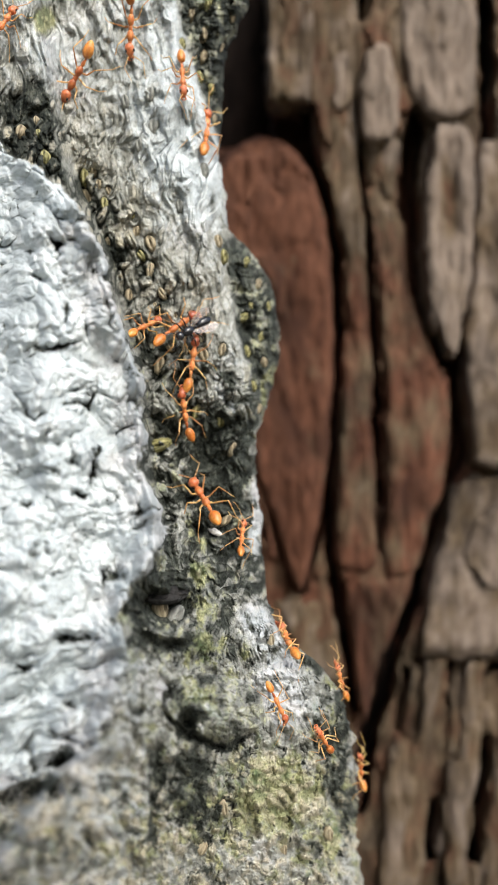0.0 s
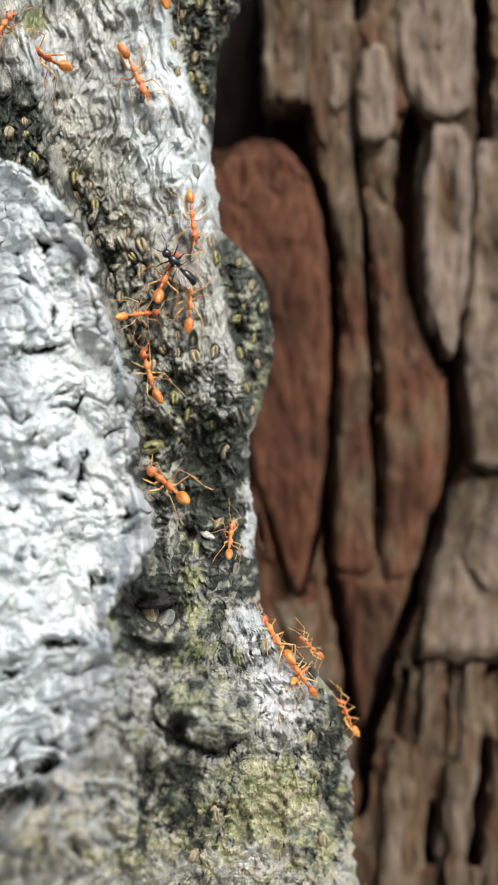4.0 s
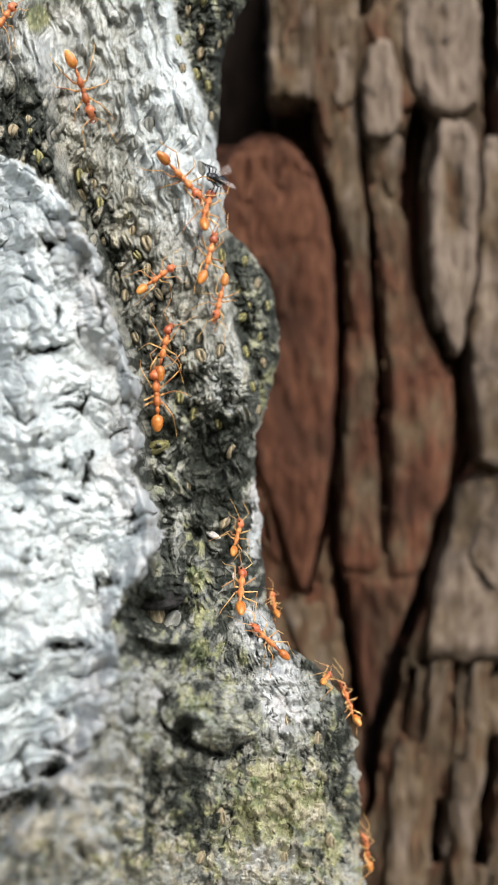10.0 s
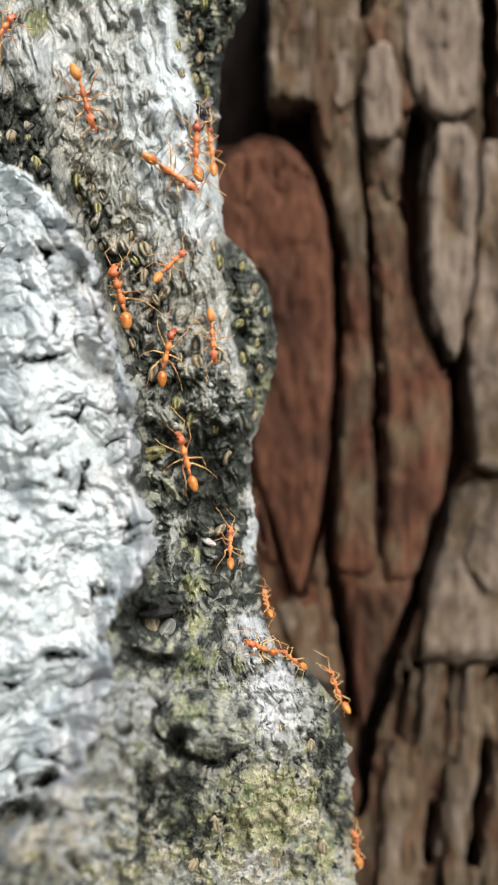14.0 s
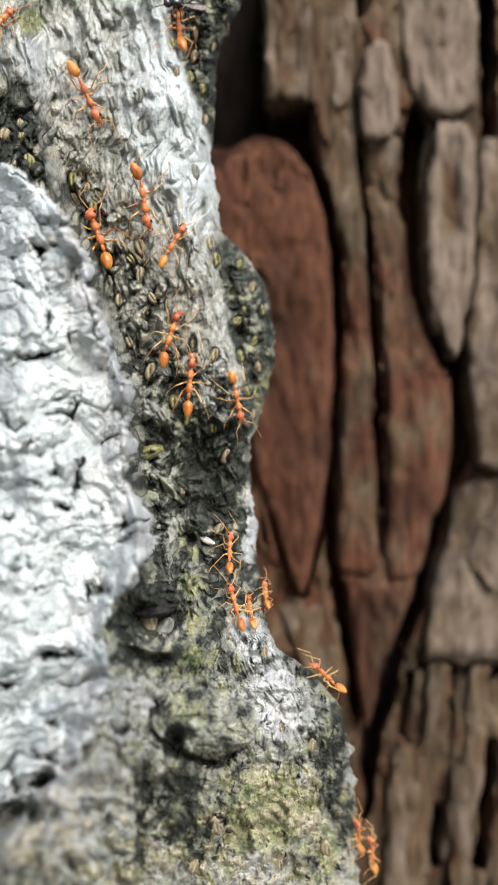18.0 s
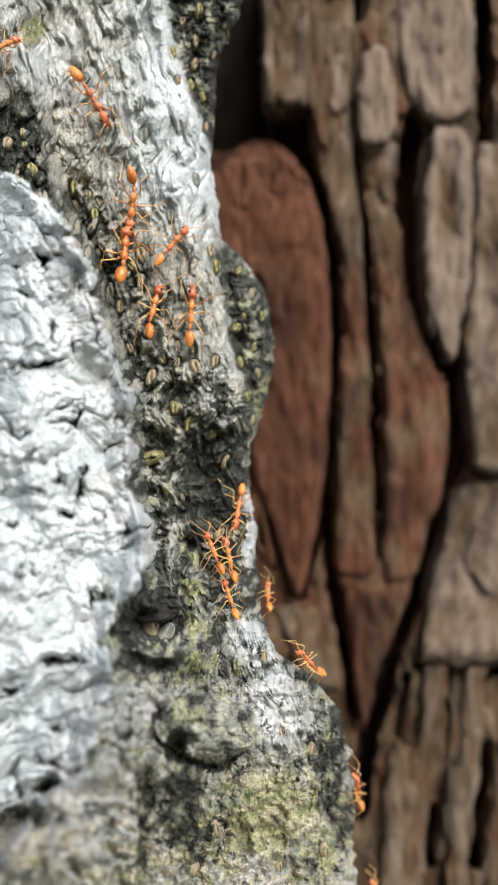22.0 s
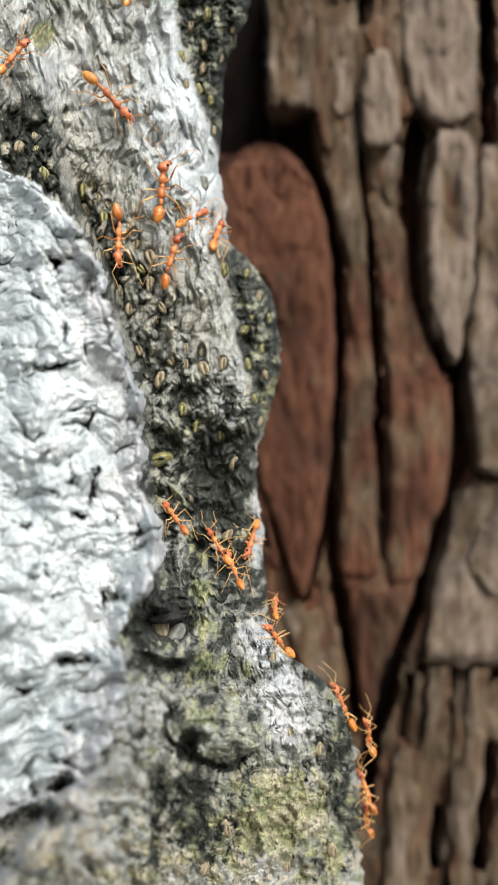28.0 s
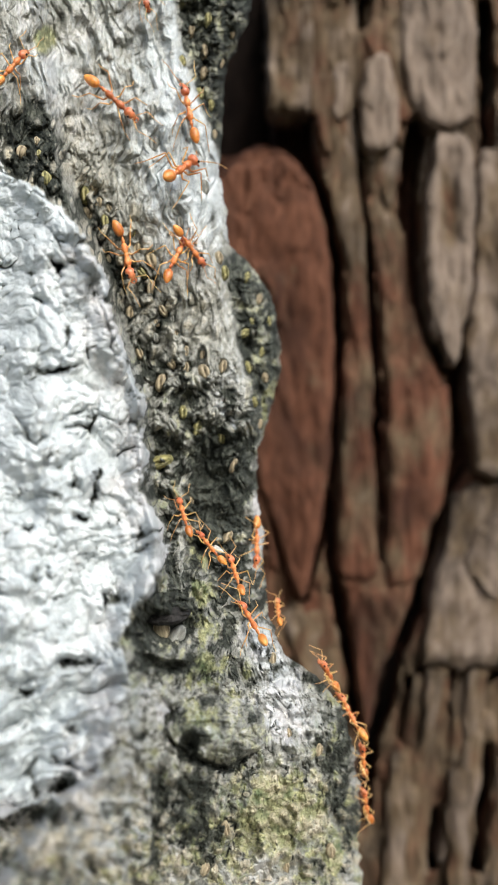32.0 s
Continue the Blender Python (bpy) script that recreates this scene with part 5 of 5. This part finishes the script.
# size, then (seconds, head a, head b, rear a, rear b) on the chart
ANTS = [
    (0.86, [(0, 6, 34, -34, 92), (1, 5, 35, -36, 93), (2, 9, 19, -31, 70), (3, 24, 54, -18, 107), (6, 16, 15, -24, 78), (8, 13, 15, -27, 78), (10, 19, 34, -22, 89), (11, 17, 33, -23, 89), (12, 18, 33, -22, 89), (14, 19, 46, -23, 101), (17, 20, 31, -20, 83), (18, 31, 36, -9, 88), (19, 34, 62, -11, 99), (20, 32, 66, -15, 110), (22, 36, 67, -12, 108), (23, 39, 72, -7, 111), (25, 36, 68, -10, 106), (28, 29, 67, -16, 119), (29, 30, 64, -18, 117), (30, 29, 73, -19, 129), (31, 25, 77, -19, 125), (32, 24, 76, -25, 131)]),
    (1.16, [(0, 116, 163, 146, 134), (1, 71, 151, 120, 140), (2, 68, 124, 115, 139), (3, 73, 103, 115, 137), (6, 78, 111, 118, 138), (7, 91, 146, 127, 130), (8, 119, 190, 129, 127), (9, 140, 212, 132, 132), (10, 156, 210, 132, 134), (11, 158, 212, 135, 130), (12, 162, 217, 136, 130), (13, 165, 221, 135, 132), (14, 161, 219, 135, 130), (17, 171, 227, 135, 114), (18, 182, 220, 137, 120), (19, 190, 213, 136, 116), (20, 190, 212, 137, 120), (21, 190, 207, 139, 117), (22, 193, 207, 139, 117), (23, 194, 205, 143, 121), (24, 200, 202, 144, 123), (25, 205, 199, 144, 114), (28, 214, 192, 145, 118), (29, 220, 182, 144, 113), (30, 219, 189, 144, 111), (31, 224, 182, 143, 112), (32, 220, 185, 143, 115)]),
    (1.13, [(0, 219, 93, 227, 20), (1, 228, 116, 207, 27), (2, 244, 129, 209, 37), (3, 257, 149, 216, 61), (6, 274, 230, 237, 142), (7, 288, 265, 249, 174), (8, 313, 342, 267, 248), (9, 346, 356, 281, 292), (10, 345, 359, 282, 291), (11, 343, 354, 279, 288), (12, 338, 351, 275, 285), (13, 333, 343, 268, 283), (14, 335, 334, 261, 283), (17, 275, 401, 259, 312), (18, 269, 398, 259, 319), (19, 258, 396, 264, 322), (20, 248, 393, 260, 323), (21, 243, 392, 253, 323), (22, 239, 385, 250, 320), (23, 231, 369, 248, 315), (24, 203, 370, 235, 322), (25, 195, 373, 225, 321), (28, 199, 454, 203, 354), (29, 213, 472, 199, 372), (30, 216, 474, 197, 372), (31, 217, 471, 198, 377), (32, 220, 473, 198, 378)]),
    (1.0, [(0, 316, 187, 310, 94), (1, 296, 196, 294, 97), (2, 302, 277, 296, 175), (3, 331, 402, 316, 302), (6, 380, 469, 384, 378), (7, 379, 482, 397, 394), (8, 375, 500, 407, 444), (9, 386, 558, 403, 483), (10, 379, 580, 398, 501), (11, 383, 592, 399, 508), (12, 382, 602, 396, 526), (13, 374, 591, 389, 524), (14, 381, 633, 375, 558), (17, 405, 728, 388, 644), (18, 434, 751, 416, 664), (19, 428, 856, 450, 776), (20, 404, 918, 431, 838), (21, 413, 935, 431, 849), (22, 422, 936, 438, 850), (23, 427, 941, 436, 871), (24, 433, 948, 440, 887), (25, 440, 950, 450, 885), (28, 431, 976, 449, 918), (29, 431, 971, 452, 911), (30, 421, 964, 449, 895), (31, 430, 969, 445, 905), (32, 448, 988, 448, 907)]),
    (1.20, [(0, 361, 205, 354, 298), (1, 374, 185, 362, 270), (2, 348, 113, 358, 212), (3, 306, 16, 325, 117), (6, 267, -146, 297, -61), (32, 244, -192, 278, -106)]),
    (0.94, [(0, 265, 588, 228, 613), (1, 263, 575, 224, 603), (2, 264, 562, 226, 589), (3, 272, 559, 221, 585), (6, 283, 585, 227, 574), (7, 278, 562, 227, 571), (8, 287, 534, 238, 557), (9, 291, 505, 237, 542), (10, 292, 498, 253, 534), (11, 297, 480, 255, 524), (12, 308, 452, 267, 504), (13, 325, 455, 279, 504), (14, 323, 456, 278, 506), (17, 329, 416, 284, 484), (18, 333, 414, 290, 482), (19, 334, 413, 285, 486), (20, 332, 417, 283, 484), (21, 333, 416, 276, 481), (22, 336, 404, 280, 466), (23, 343, 394, 291, 453), (24, 344, 380, 294, 441), (25, 351, 375, 306, 434), (28, 364, 363, 293, 394), (29, 366, 361, 298, 387), (30, 360, 355, 300, 384), (31, 350, 401, 289, 377), (32, 347, 449, 302, 392)]),
    (1.19, [(0, 324, 584, 276, 623), (1, 305, 544, 272, 617), (2, 313, 523, 278, 595), (3, 305, 499, 288, 570), (6, 344, 453, 291, 513), (7, 355, 423, 298, 502), (8, 355, 356, 316, 431), (9, 376, 339, 354, 413), (10, 372, 359, 351, 425), (11, 365, 346, 349, 428), (12, 365, 324, 351, 423), (13, 355, 299, 344, 388), (14, 350, 232, 345, 325), (17, 345, 104, 342, 202), (18, 327, 17, 327, 111), (19, 307, -34, 316, 56), (20, 290, -85, 302, 2), (22, 278, -182, 293, -92), (32, 254, -212, 269, -121)]),
    (1.09, [(0, 338, 624, 326, 711), (1, 340, 574, 357, 664), (2, 345, 550, 358, 648), (3, 337, 521, 348, 621), (6, 360, 503, 337, 589), (7, 367, 498, 336, 582), (8, 380, 496, 346, 573), (9, 374, 461, 350, 539), (10, 377, 437, 355, 521), (11, 395, 408, 371, 499), (12, 394, 348, 376, 443), (13, 385, 304, 389, 379), (14, 372, 247, 380, 317), (17, 281, -59, 297, 24), (20, 260, -190, 275, -100), (32, 247, -217, 261, -126)]),
    (1.07, [(0, 313, 709, 329, 808), (1, 304, 701, 321, 792), (2, 279, 675, 304, 769), (3, 260, 658, 290, 745), (6, 274, 618, 272, 711), (7, 289, 619, 270, 706), (8, 291, 609, 268, 707), (9, 296, 602, 270, 695), (10, 295, 603, 275, 685), (11, 301, 604, 280, 682), (12, 304, 603, 281, 688), (13, 308, 606, 285, 693), (14, 306, 599, 284, 685), (17, 315, 577, 288, 666), (18, 321, 572, 292, 652), (19, 300, 554, 283, 637), (20, 309, 549, 289, 621), (21, 297, 527, 279, 605), (22, 286, 516, 271, 590), (23, 283, 503, 271, 583), (24, 284, 481, 268, 559), (25, 284, 465, 267, 551), (28, 305, 418, 278, 496), (29, 305, 408, 280, 491), (30, 326, 410, 281, 488), (31, 327, 405, 285, 483), (32, 312, 421, 286, 480)]),
    (1.16, [(0, 336, 878, 380, 948), (1, 325, 873, 367, 930), (2, 304, 887, 350, 911), (3, 297, 876, 338, 900), (6, 265, 808, 295, 870), (7, 259, 756, 280, 848), (8, 264, 719, 277, 828), (9, 272, 677, 274, 800), (10, 272, 671, 278, 786), (11, 275, 669, 281, 785), (12, 248, 603, 274, 727), (13, 209, 545, 249, 654), (14, 200, 477, 234, 596), (17, 149, 377, 202, 495), (18, 167, 380, 208, 494), (19, 190, 436, 224, 530), (20, 217, 429, 223, 501), (21, 225, 423, 225, 498), (22, 231, 420, 229, 491), (23, 250, 423, 231, 491), (24, 270, 417, 239, 481), (25, 290, 403, 256, 471), (28, 282, 291, 274, 381), (29, 296, 287, 277, 360), (30, 327, 273, 281, 331), (31, 335, 273, 285, 324), (32, 327, 273, 289, 312)]),
    (0.86, [(0, 429, 926, 415, 1032), (1, 428, 926, 414, 1031), (2, 423, 924, 408, 1035), (3, 422, 924, 407, 1036), (6, 421, 921, 415, 1027), (7, 422, 925, 421, 1026), (8, 426, 930, 423, 1024), (9, 427, 932, 409, 1021), (10, 426, 933, 404, 1013), (11, 425, 936, 407, 1001), (12, 419, 943, 406, 1019), (13, 420, 938, 410, 1017), (14, 413, 937, 412, 1019), (17, 413, 947, 411, 1031), (18, 415, 947, 412, 1031), (19, 417, 946, 409, 1027), (20, 413, 955, 415, 1034), (21, 410, 965, 419, 1031), (22, 407, 958, 422, 1027), (23, 401, 976, 421, 1030), (24, 399, 979, 416, 1032), (25, 399, 976, 416, 1029), (28, 395, 977, 419, 1036), (29, 398, 982, 420, 1036), (30, 398, 990, 417, 1038), (31, 403, 990, 422, 1040), (32, 400, 983, 419, 1043)]),
    (1.11, [(0, 494, 1132, 518, 1184), (1, 493, 1131, 513, 1179), (2, 491, 1128, 509, 1175), (3, 486, 1133, 519, 1173), (6, 468, 1096, 487, 1148), (7, 448, 1072, 473, 1153), (8, 434, 1055, 442, 1126), (9, 431, 1040, 440, 1111), (10, 426, 1032, 420, 1103), (11, 415, 1011, 415, 1082), (12, 390, 945, 399, 1030), (13, 348, 873, 381, 964), (14, 322, 778, 349, 877), (17, 352, 682, 341, 777), (18, 348, 644, 338, 748), (19, 351, 608, 345, 697), (20, 345, 561, 347, 654), (21, 332, 528, 347, 616), (22, 348, 517, 341, 607), (23, 368, 495, 341, 590), (24, 371, 466, 343, 561), (25, 379, 428, 353, 518), (28, 395, 367, 355, 458), (29, 396, 322, 371, 427), (30, 375, 278, 378, 374), (31, 350, 217, 364, 318), (32, 317, 142, 336, 233)]),
    (0.78, [(0, 594, 1198, 614, 1272), (1, 569, 1181, 601, 1245), (2, 556, 1159, 601, 1216), (3, 555, 1153, 590, 1205), (6, 501, 1123, 554, 1159), (7, 491, 1109, 521, 1149), (8, 482, 1095, 505, 1134), (9, 476, 1073, 494, 1121), (10, 478, 1061, 487, 1117), (11, 468, 1045, 484, 1102), (12, 470, 1046, 484, 1100), (13, 473, 1044, 485, 1103), (14, 474, 1046, 484, 1104), (17, 476, 1033, 479, 1093), (18, 474, 1027, 479, 1097), (19, 470, 1023, 482, 1098), (20, 474, 1020, 481, 1095), (21, 478, 1020, 480, 1092), (22, 482, 1019, 482, 1094), (23, 478, 1020, 483, 1094), (24, 478, 1015, 480, 1091), (25, 480, 1012, 486, 1090), (28, 483, 1045, 477, 1109), (29, 484, 1052, 481, 1112), (30, 486, 1054, 484, 1106), (31, 487, 1052, 486, 1100), (32, 486, 1054, 487, 1104)]),
    (0.78, [(0, 500, 1305, 468, 1238), (1, 511, 1296, 483, 1252), (2, 528, 1223, 524, 1269), (3, 553, 1196, 519, 1234), (6, 555, 1210, 520, 1239), (7, 577, 1227, 539, 1227), (8, 583, 1220, 546, 1221), (9, 586, 1214, 558, 1228), (10, 584, 1208, 562, 1230), (11, 569, 1192, 572, 1224), (12, 539, 1169, 563, 1231), (13, 536, 1171, 565, 1229), (14, 499, 1153, 557, 1197), (17, 458, 1080, 470, 1141), (18, 446, 1062, 455, 1119), (19, 436, 1058, 449, 1115), (20, 425, 1045, 441, 1109), (21, 414, 1027, 429, 1099), (22, 405, 1028, 425, 1094), (23, 405, 1001, 416, 1066), (24, 399, 1006, 411, 1070), (25, 399, 997, 410, 1069), (28, 360, 933, 399, 1000), (29, 351, 942, 394, 1000), (30, 363, 964, 399, 1011), (31, 375, 969, 403, 1021), (32, 340, 932, 393, 998)]),
    (0.86, [(0, 557, 1319, 588, 1368), (3, 547, 1242, 582, 1292), (6, 471, 1130, 497, 1160), (7, 461, 1139, 495, 1157), (8, 459, 1141, 495, 1154), (9, 464, 1140, 497, 1162), (10, 461, 1142, 491, 1164), (11, 461, 1136, 498, 1158), (12, 474, 1143, 512, 1174), (13, 462, 1154, 514, 1171), (14, 446, 1143, 500, 1165), (17, 418, 1052, 441, 1137), (18, 414, 1042, 437, 1127), (19, 415, 1043, 435, 1133), (20, 415, 1025, 431, 1115), (21, 389, 981, 424, 1092), (22, 370, 936, 404, 1023), (23, 340, 899, 375, 986), (24, 318, 882, 358, 953), (25, 318, 889, 355, 954), (28, 287, 893, 319, 932), (29, 298, 921, 346, 948), (30, 307, 924, 347, 947), (31, 317, 896, 335, 949), (32, 307, 875, 326, 942)]),
    (0.92, [(0, 639, 1362, 641, 1427), (1, 645, 1311, 643, 1386), (2, 617, 1272, 641, 1338), (3, 615, 1271, 642, 1336), (6, 605, 1232, 633, 1296), (7, 603, 1233, 631, 1293), (8, 605, 1237, 628, 1297), (9, 610, 1246, 628, 1298), (10, 605, 1234, 624, 1290), (11, 609, 1237, 627, 1284), (12, 598, 1221, 626, 1271), (13, 597, 1199, 615, 1259), (14, 595, 1203, 615, 1253), (17, 569, 1190, 608, 1232), (18, 567, 1189, 606, 1224), (19, 556, 1168, 599, 1220), (20, 543, 1156, 588, 1212), (21, 537, 1151, 584, 1202), (22, 533, 1148, 582, 1201), (23, 521, 1143, 575, 1199), (24, 509, 1141, 568, 1192), (25, 506, 1145, 568, 1191), (28, 464, 1104, 510, 1163), (29, 458, 1097, 495, 1153), (30, 443, 1101, 485, 1143), (31, 425, 1078, 464, 1130), (32, 422, 1069, 459, 1126)]),
    (0.96, [(0, 662, 1670, 667, 1730), (6, 660, 1599, 665, 1659), (7, 653, 1577, 658, 1617), (8, 651, 1525, 659, 1575), (9, 644, 1505, 653, 1565), (10, 643, 1497, 652, 1563), (11, 638, 1488, 648, 1558), (12, 642, 1503, 652, 1563), (13, 640, 1481, 648, 1549), (14, 638, 1482, 648, 1548), (17, 636, 1476, 640, 1536), (18, 636, 1461, 643, 1521), (19, 636, 1442, 654, 1507), (20, 637, 1422, 647, 1487), (21, 637, 1398, 649, 1463), (22, 637, 1371, 648, 1444), (23, 637, 1288, 650, 1369), (24, 627, 1280, 643, 1345), (25, 612, 1254, 634, 1337), (28, 590, 1221, 619, 1288), (29, 587, 1207, 609, 1274), (30, 579, 1193, 608, 1254), (31, 574, 1169, 610, 1240), (32, 561, 1161, 596, 1226)]),
    (1.0, [(0, 683, 1730, 683, 1791), (14, 691, 1609, 693, 1669), (17, 676, 1496, 666, 1566), (18, 661, 1491, 665, 1556), (19, 661, 1522, 667, 1592), (22, 669, 1563, 675, 1633), (23, 652, 1344, 656, 1417), (24, 645, 1340, 651, 1413), (25, 663, 1342, 649, 1409), (28, 644, 1275, 654, 1345), (29, 641, 1244, 650, 1322), (30, 621, 1226, 642, 1302), (31, 605, 1220, 634, 1288), (32, 603, 1236, 633, 1292)]),
    (1.0, [(0, 693, 1781, 693, 1842), (17, 680, 1646, 682, 1706), (22, 667, 1603, 671, 1664), (23, 648, 1465, 655, 1535), (24, 645, 1471, 651, 1541), (25, 638, 1453, 652, 1533), (28, 637, 1383, 651, 1421), (29, 642, 1368, 646, 1421), (30, 645, 1353, 650, 1423), (31, 641, 1335, 645, 1409), (32, 636, 1302, 644, 1394)]),
    (0.92, [(0, 693, 1883, 694, 1944), (22, 682, 1704, 685, 1765), (24, 667, 1581, 673, 1642), (25, 656, 1518, 667, 1578), (28, 642, 1426, 650, 1487), (29, 644, 1413, 652, 1476), (30, 645, 1418, 652, 1474), (31, 647, 1414, 655, 1467), (32, 641, 1399, 652, 1461)]),
    (0.79, [(0, 198, -159, 214, -78), (25, 213, -169, 225, -94), (28, 227, -56, 213, 1), (29, 231, -71, 217, -16), (31, 240, -65, 225, -10), (32, 251, -8, 214, -70)]),
]
BLACK_ROWS = [(0, 317, 610, 357, 586), (1, 305, 550, 329, 566), (2, 305, 524, 332, 548), (3, 312, 494, 335, 520), (6, 324, 453, 368, 487), (7, 348, 421, 387, 447), (8, 348, 353, 395, 369), (9, 357, 313, 414, 340), (10, 350, 323, 416, 343), (11, 340, 330, 413, 338), (12, 344, 313, 406, 326), (13, 331, 271, 399, 275), (14, 326, 209, 394, 203), (17, 324, 102, 382, 107), (18, 309, 18, 365, 23), (20, 285, -110, 330, -110), (32, 269, -142, 316, -141)]


def stride(me, rows, seed):
    """Swings the legs in tripods as far as the ant moves, and sways its antennae."""
    rng = random.Random(seed)
    times = np.array([t for t, _ in rows])
    places = np.array([tuple(m.translation) for _, m in rows])
    for o in me.children:
        if o.name.startswith("gaster"):
            o.matrix_basis = o.matrix_basis @ pose(0, 0, 0, 0, rng.uniform(-6, 22), rng.uniform(-16, 16))
        elif o.name.startswith("head"):
            o.matrix_basis = o.matrix_basis @ pose(0, 0, 0, rng.uniform(-12, 12), rng.uniform(-4, 14), rng.uniform(-20, 20))
    legs = [o for o in me.children if o.name.startswith("leg")]
    feelers = [o for c in me.children if c.name.startswith("head") for o in c.children if o.name.startswith("antenna")]
    grid = np.arange(0, 32.01, 0.32)
    path = np.stack([np.interp(grid, times, places[:, k]) for k in range(3)], 1)
    gone = np.concatenate([[0], np.cumsum(np.minimum(np.linalg.norm(np.diff(path, axis=0), axis=1), 0.0011))])
    phase = gone / 0.0042 * 2 * math.pi
    rest = [(rng.uniform(-14, 14), rng.uniform(-5, 5)) for _ in legs]
    for i, leg in enumerate(legs):
        s = 1 if leg.location.y > 0 else -1
        base, off = leg.matrix_basis.copy(), math.pi * ((i // 2 + i) % 2)
        keyed = []
        for t, p in zip(grid, phase):
            swing = rest[i][0] + 17 * math.sin(p + off) + 2.5 * math.sin(1.7 * t + i + seed)
            raised = rest[i][1] + 9 * max(0, math.cos(p + off)) * (1 if phase[-1] > 3 else 0.3)
            keyed.append((min(t, 32.0), base @ pose(0, 0, 0, s * raised, 0, s * swing)))
        walk(leg, keyed)
    for i, f in enumerate(feelers):
        base = f.matrix_basis.copy()
        turn = rng.uniform(0, 6)
        walk(f, [(k * 0.8, base @ pose(0, 0, 0, 0, 14 * math.sin(1.9 * k + turn + i), 18 * math.sin(1.3 * k + 2 * turn + 2 * i))) for k in range(41)])


# ---- the black insect that they drag, and crumbs ----
def black_insect():
    root = tagged(new("insect"), "dead black winged insect dragged by ants", "insect")
    part("head", mesh_of("head", *egg((2.2, 0, 0.7), (0.5, 0.52, 0.42)), M_BLACK), root)
    v, f = joined(egg((1.0, 0, 0.75), (0.85, 0.55, 0.55)), tube([(0.1, 0, 0.7), (-0.5, 0, 0.7)], [0.2, 0.18], 8))
    part("thorax", mesh_of("thorax", v, f, M_BLACK), root)
    part("abdomen", mesh_of("abdomen", *egg((-1.4, 0, 0.7), (1.1, 0.62, 0.58), 16, 14, rings=0.08), M_BLACK), root)
    for s in (1, -1):
        pts = [(0.8, 0.3 * s, 1.1), (0.2, 1.0 * s, 1.7), (-1.2, 1.5 * s, 2.0), (-2.4, 1.2 * s, 1.9), (-2.2, 0.6 * s, 1.7), (-0.6, 0.35 * s, 1.3)]
        v = [Vector(p) * MM for p in pts] + [Vector(p) * MM + Vector((0, 0, 0.03 * MM)) for p in pts]
        n = len(pts)
        f = [tuple(range(n)), tuple(range(2 * n - 1, n - 1, -1))] + [(k, k + n, (k + 1) % n + n, (k + 1) % n) for k in range(n)]
        part("wing", mesh_of("wing", v, f, M_WING, False), root, "smoky clear wing")
        part("antenna", mesh_of("antenna", *limb([(2.5, 0.2 * s, 0.9), (3.2, 0.7 * s, 1.3), (4.3, 1.0 * s, 1.2)], [0.06, 0.05, 0.04]), M_BLACK), root)
        for k in range(3):
            line = [(1.4 - 0.6 * k, 0.3 * s, 0.4), (1.8 - 0.9 * k, 1.2 * s, 0.9), (2.0 - 1.3 * k, 1.9 * s, 0.1)]
            part("leg", mesh_of("leg", *limb(line, [0.1, 0.08, 0.05]), M_BLACK), root)
    return root


def chip(name, size, seed, mat, label):
    rng = random.Random(seed)
    v, f = egg((0, 0, 0), (size, size * 0.6, size * 0.42), 14, 9)
    v = [tuple(c * rng.uniform(0.86, 1.12) for c in p) for p in v]
    return tagged(new(name, mesh_of(name, v, f, mat, False)), label, "crumb")


def crumbs():
    for a, b, size, k in ((375, 962, 0.9, 3), (290, 1070, 2.1, 4)):
        p, nrm = surface(a, b)
        c = chip("bark_flake", size, k, M_CHIP if k == 3 else M_FLAKE, "pale grey bark flake lodged in a crevice" if k == 3 else "dark flake of bark over a hollow")
        c.matrix_basis = Matrix.Translation(p - Vector((0, max(0.0002, 0.7 * rise(a, b) * MM), 0))) @ pose(0, 0, 0, 15, 28 if k == 3 else -6, 8)


crumbs()


def motions():
    first = ant()
    swarm = [first] + [copy_thing(first, Matrix()) for _ in ANTS[1:]]
    for k, (me, (size, rows)) in enumerate(zip(swarm, ANTS)):
        size *= 0.95
        stout = (1.12 if k == 9 else 0.96) * size  # the one major worker
        me.scale = (size, stout, stout)
        keyed = glide([(r[0], seat(r, BODY_UP, size, 0.0, 5.2)) for r in rows])
        if keyed[-1][0] < 32:
            keyed.append((32.0, keyed[-1][1]))
        walk(me, keyed)
        stride(me, keyed, k)
    black = black_insect()
    walk(black, glide([(r[0], seat(r, 0.9, 1.0, 2.2)) for r in BLACK_ROWS]))
    grain_ = chip("crumb", 0.55, 8, M_CHIP, "white crumb carried in an ant's jaws")
    carrier = [r for r in ANTS[11][1]]
    walk(grain_, [(r[0], seat((r[0], r[1] + 0.16 * (r[1] - r[3]), r[2] + 0.16 * (r[2] - r[4]), r[1], r[2]))) for r in carrier])


motions()
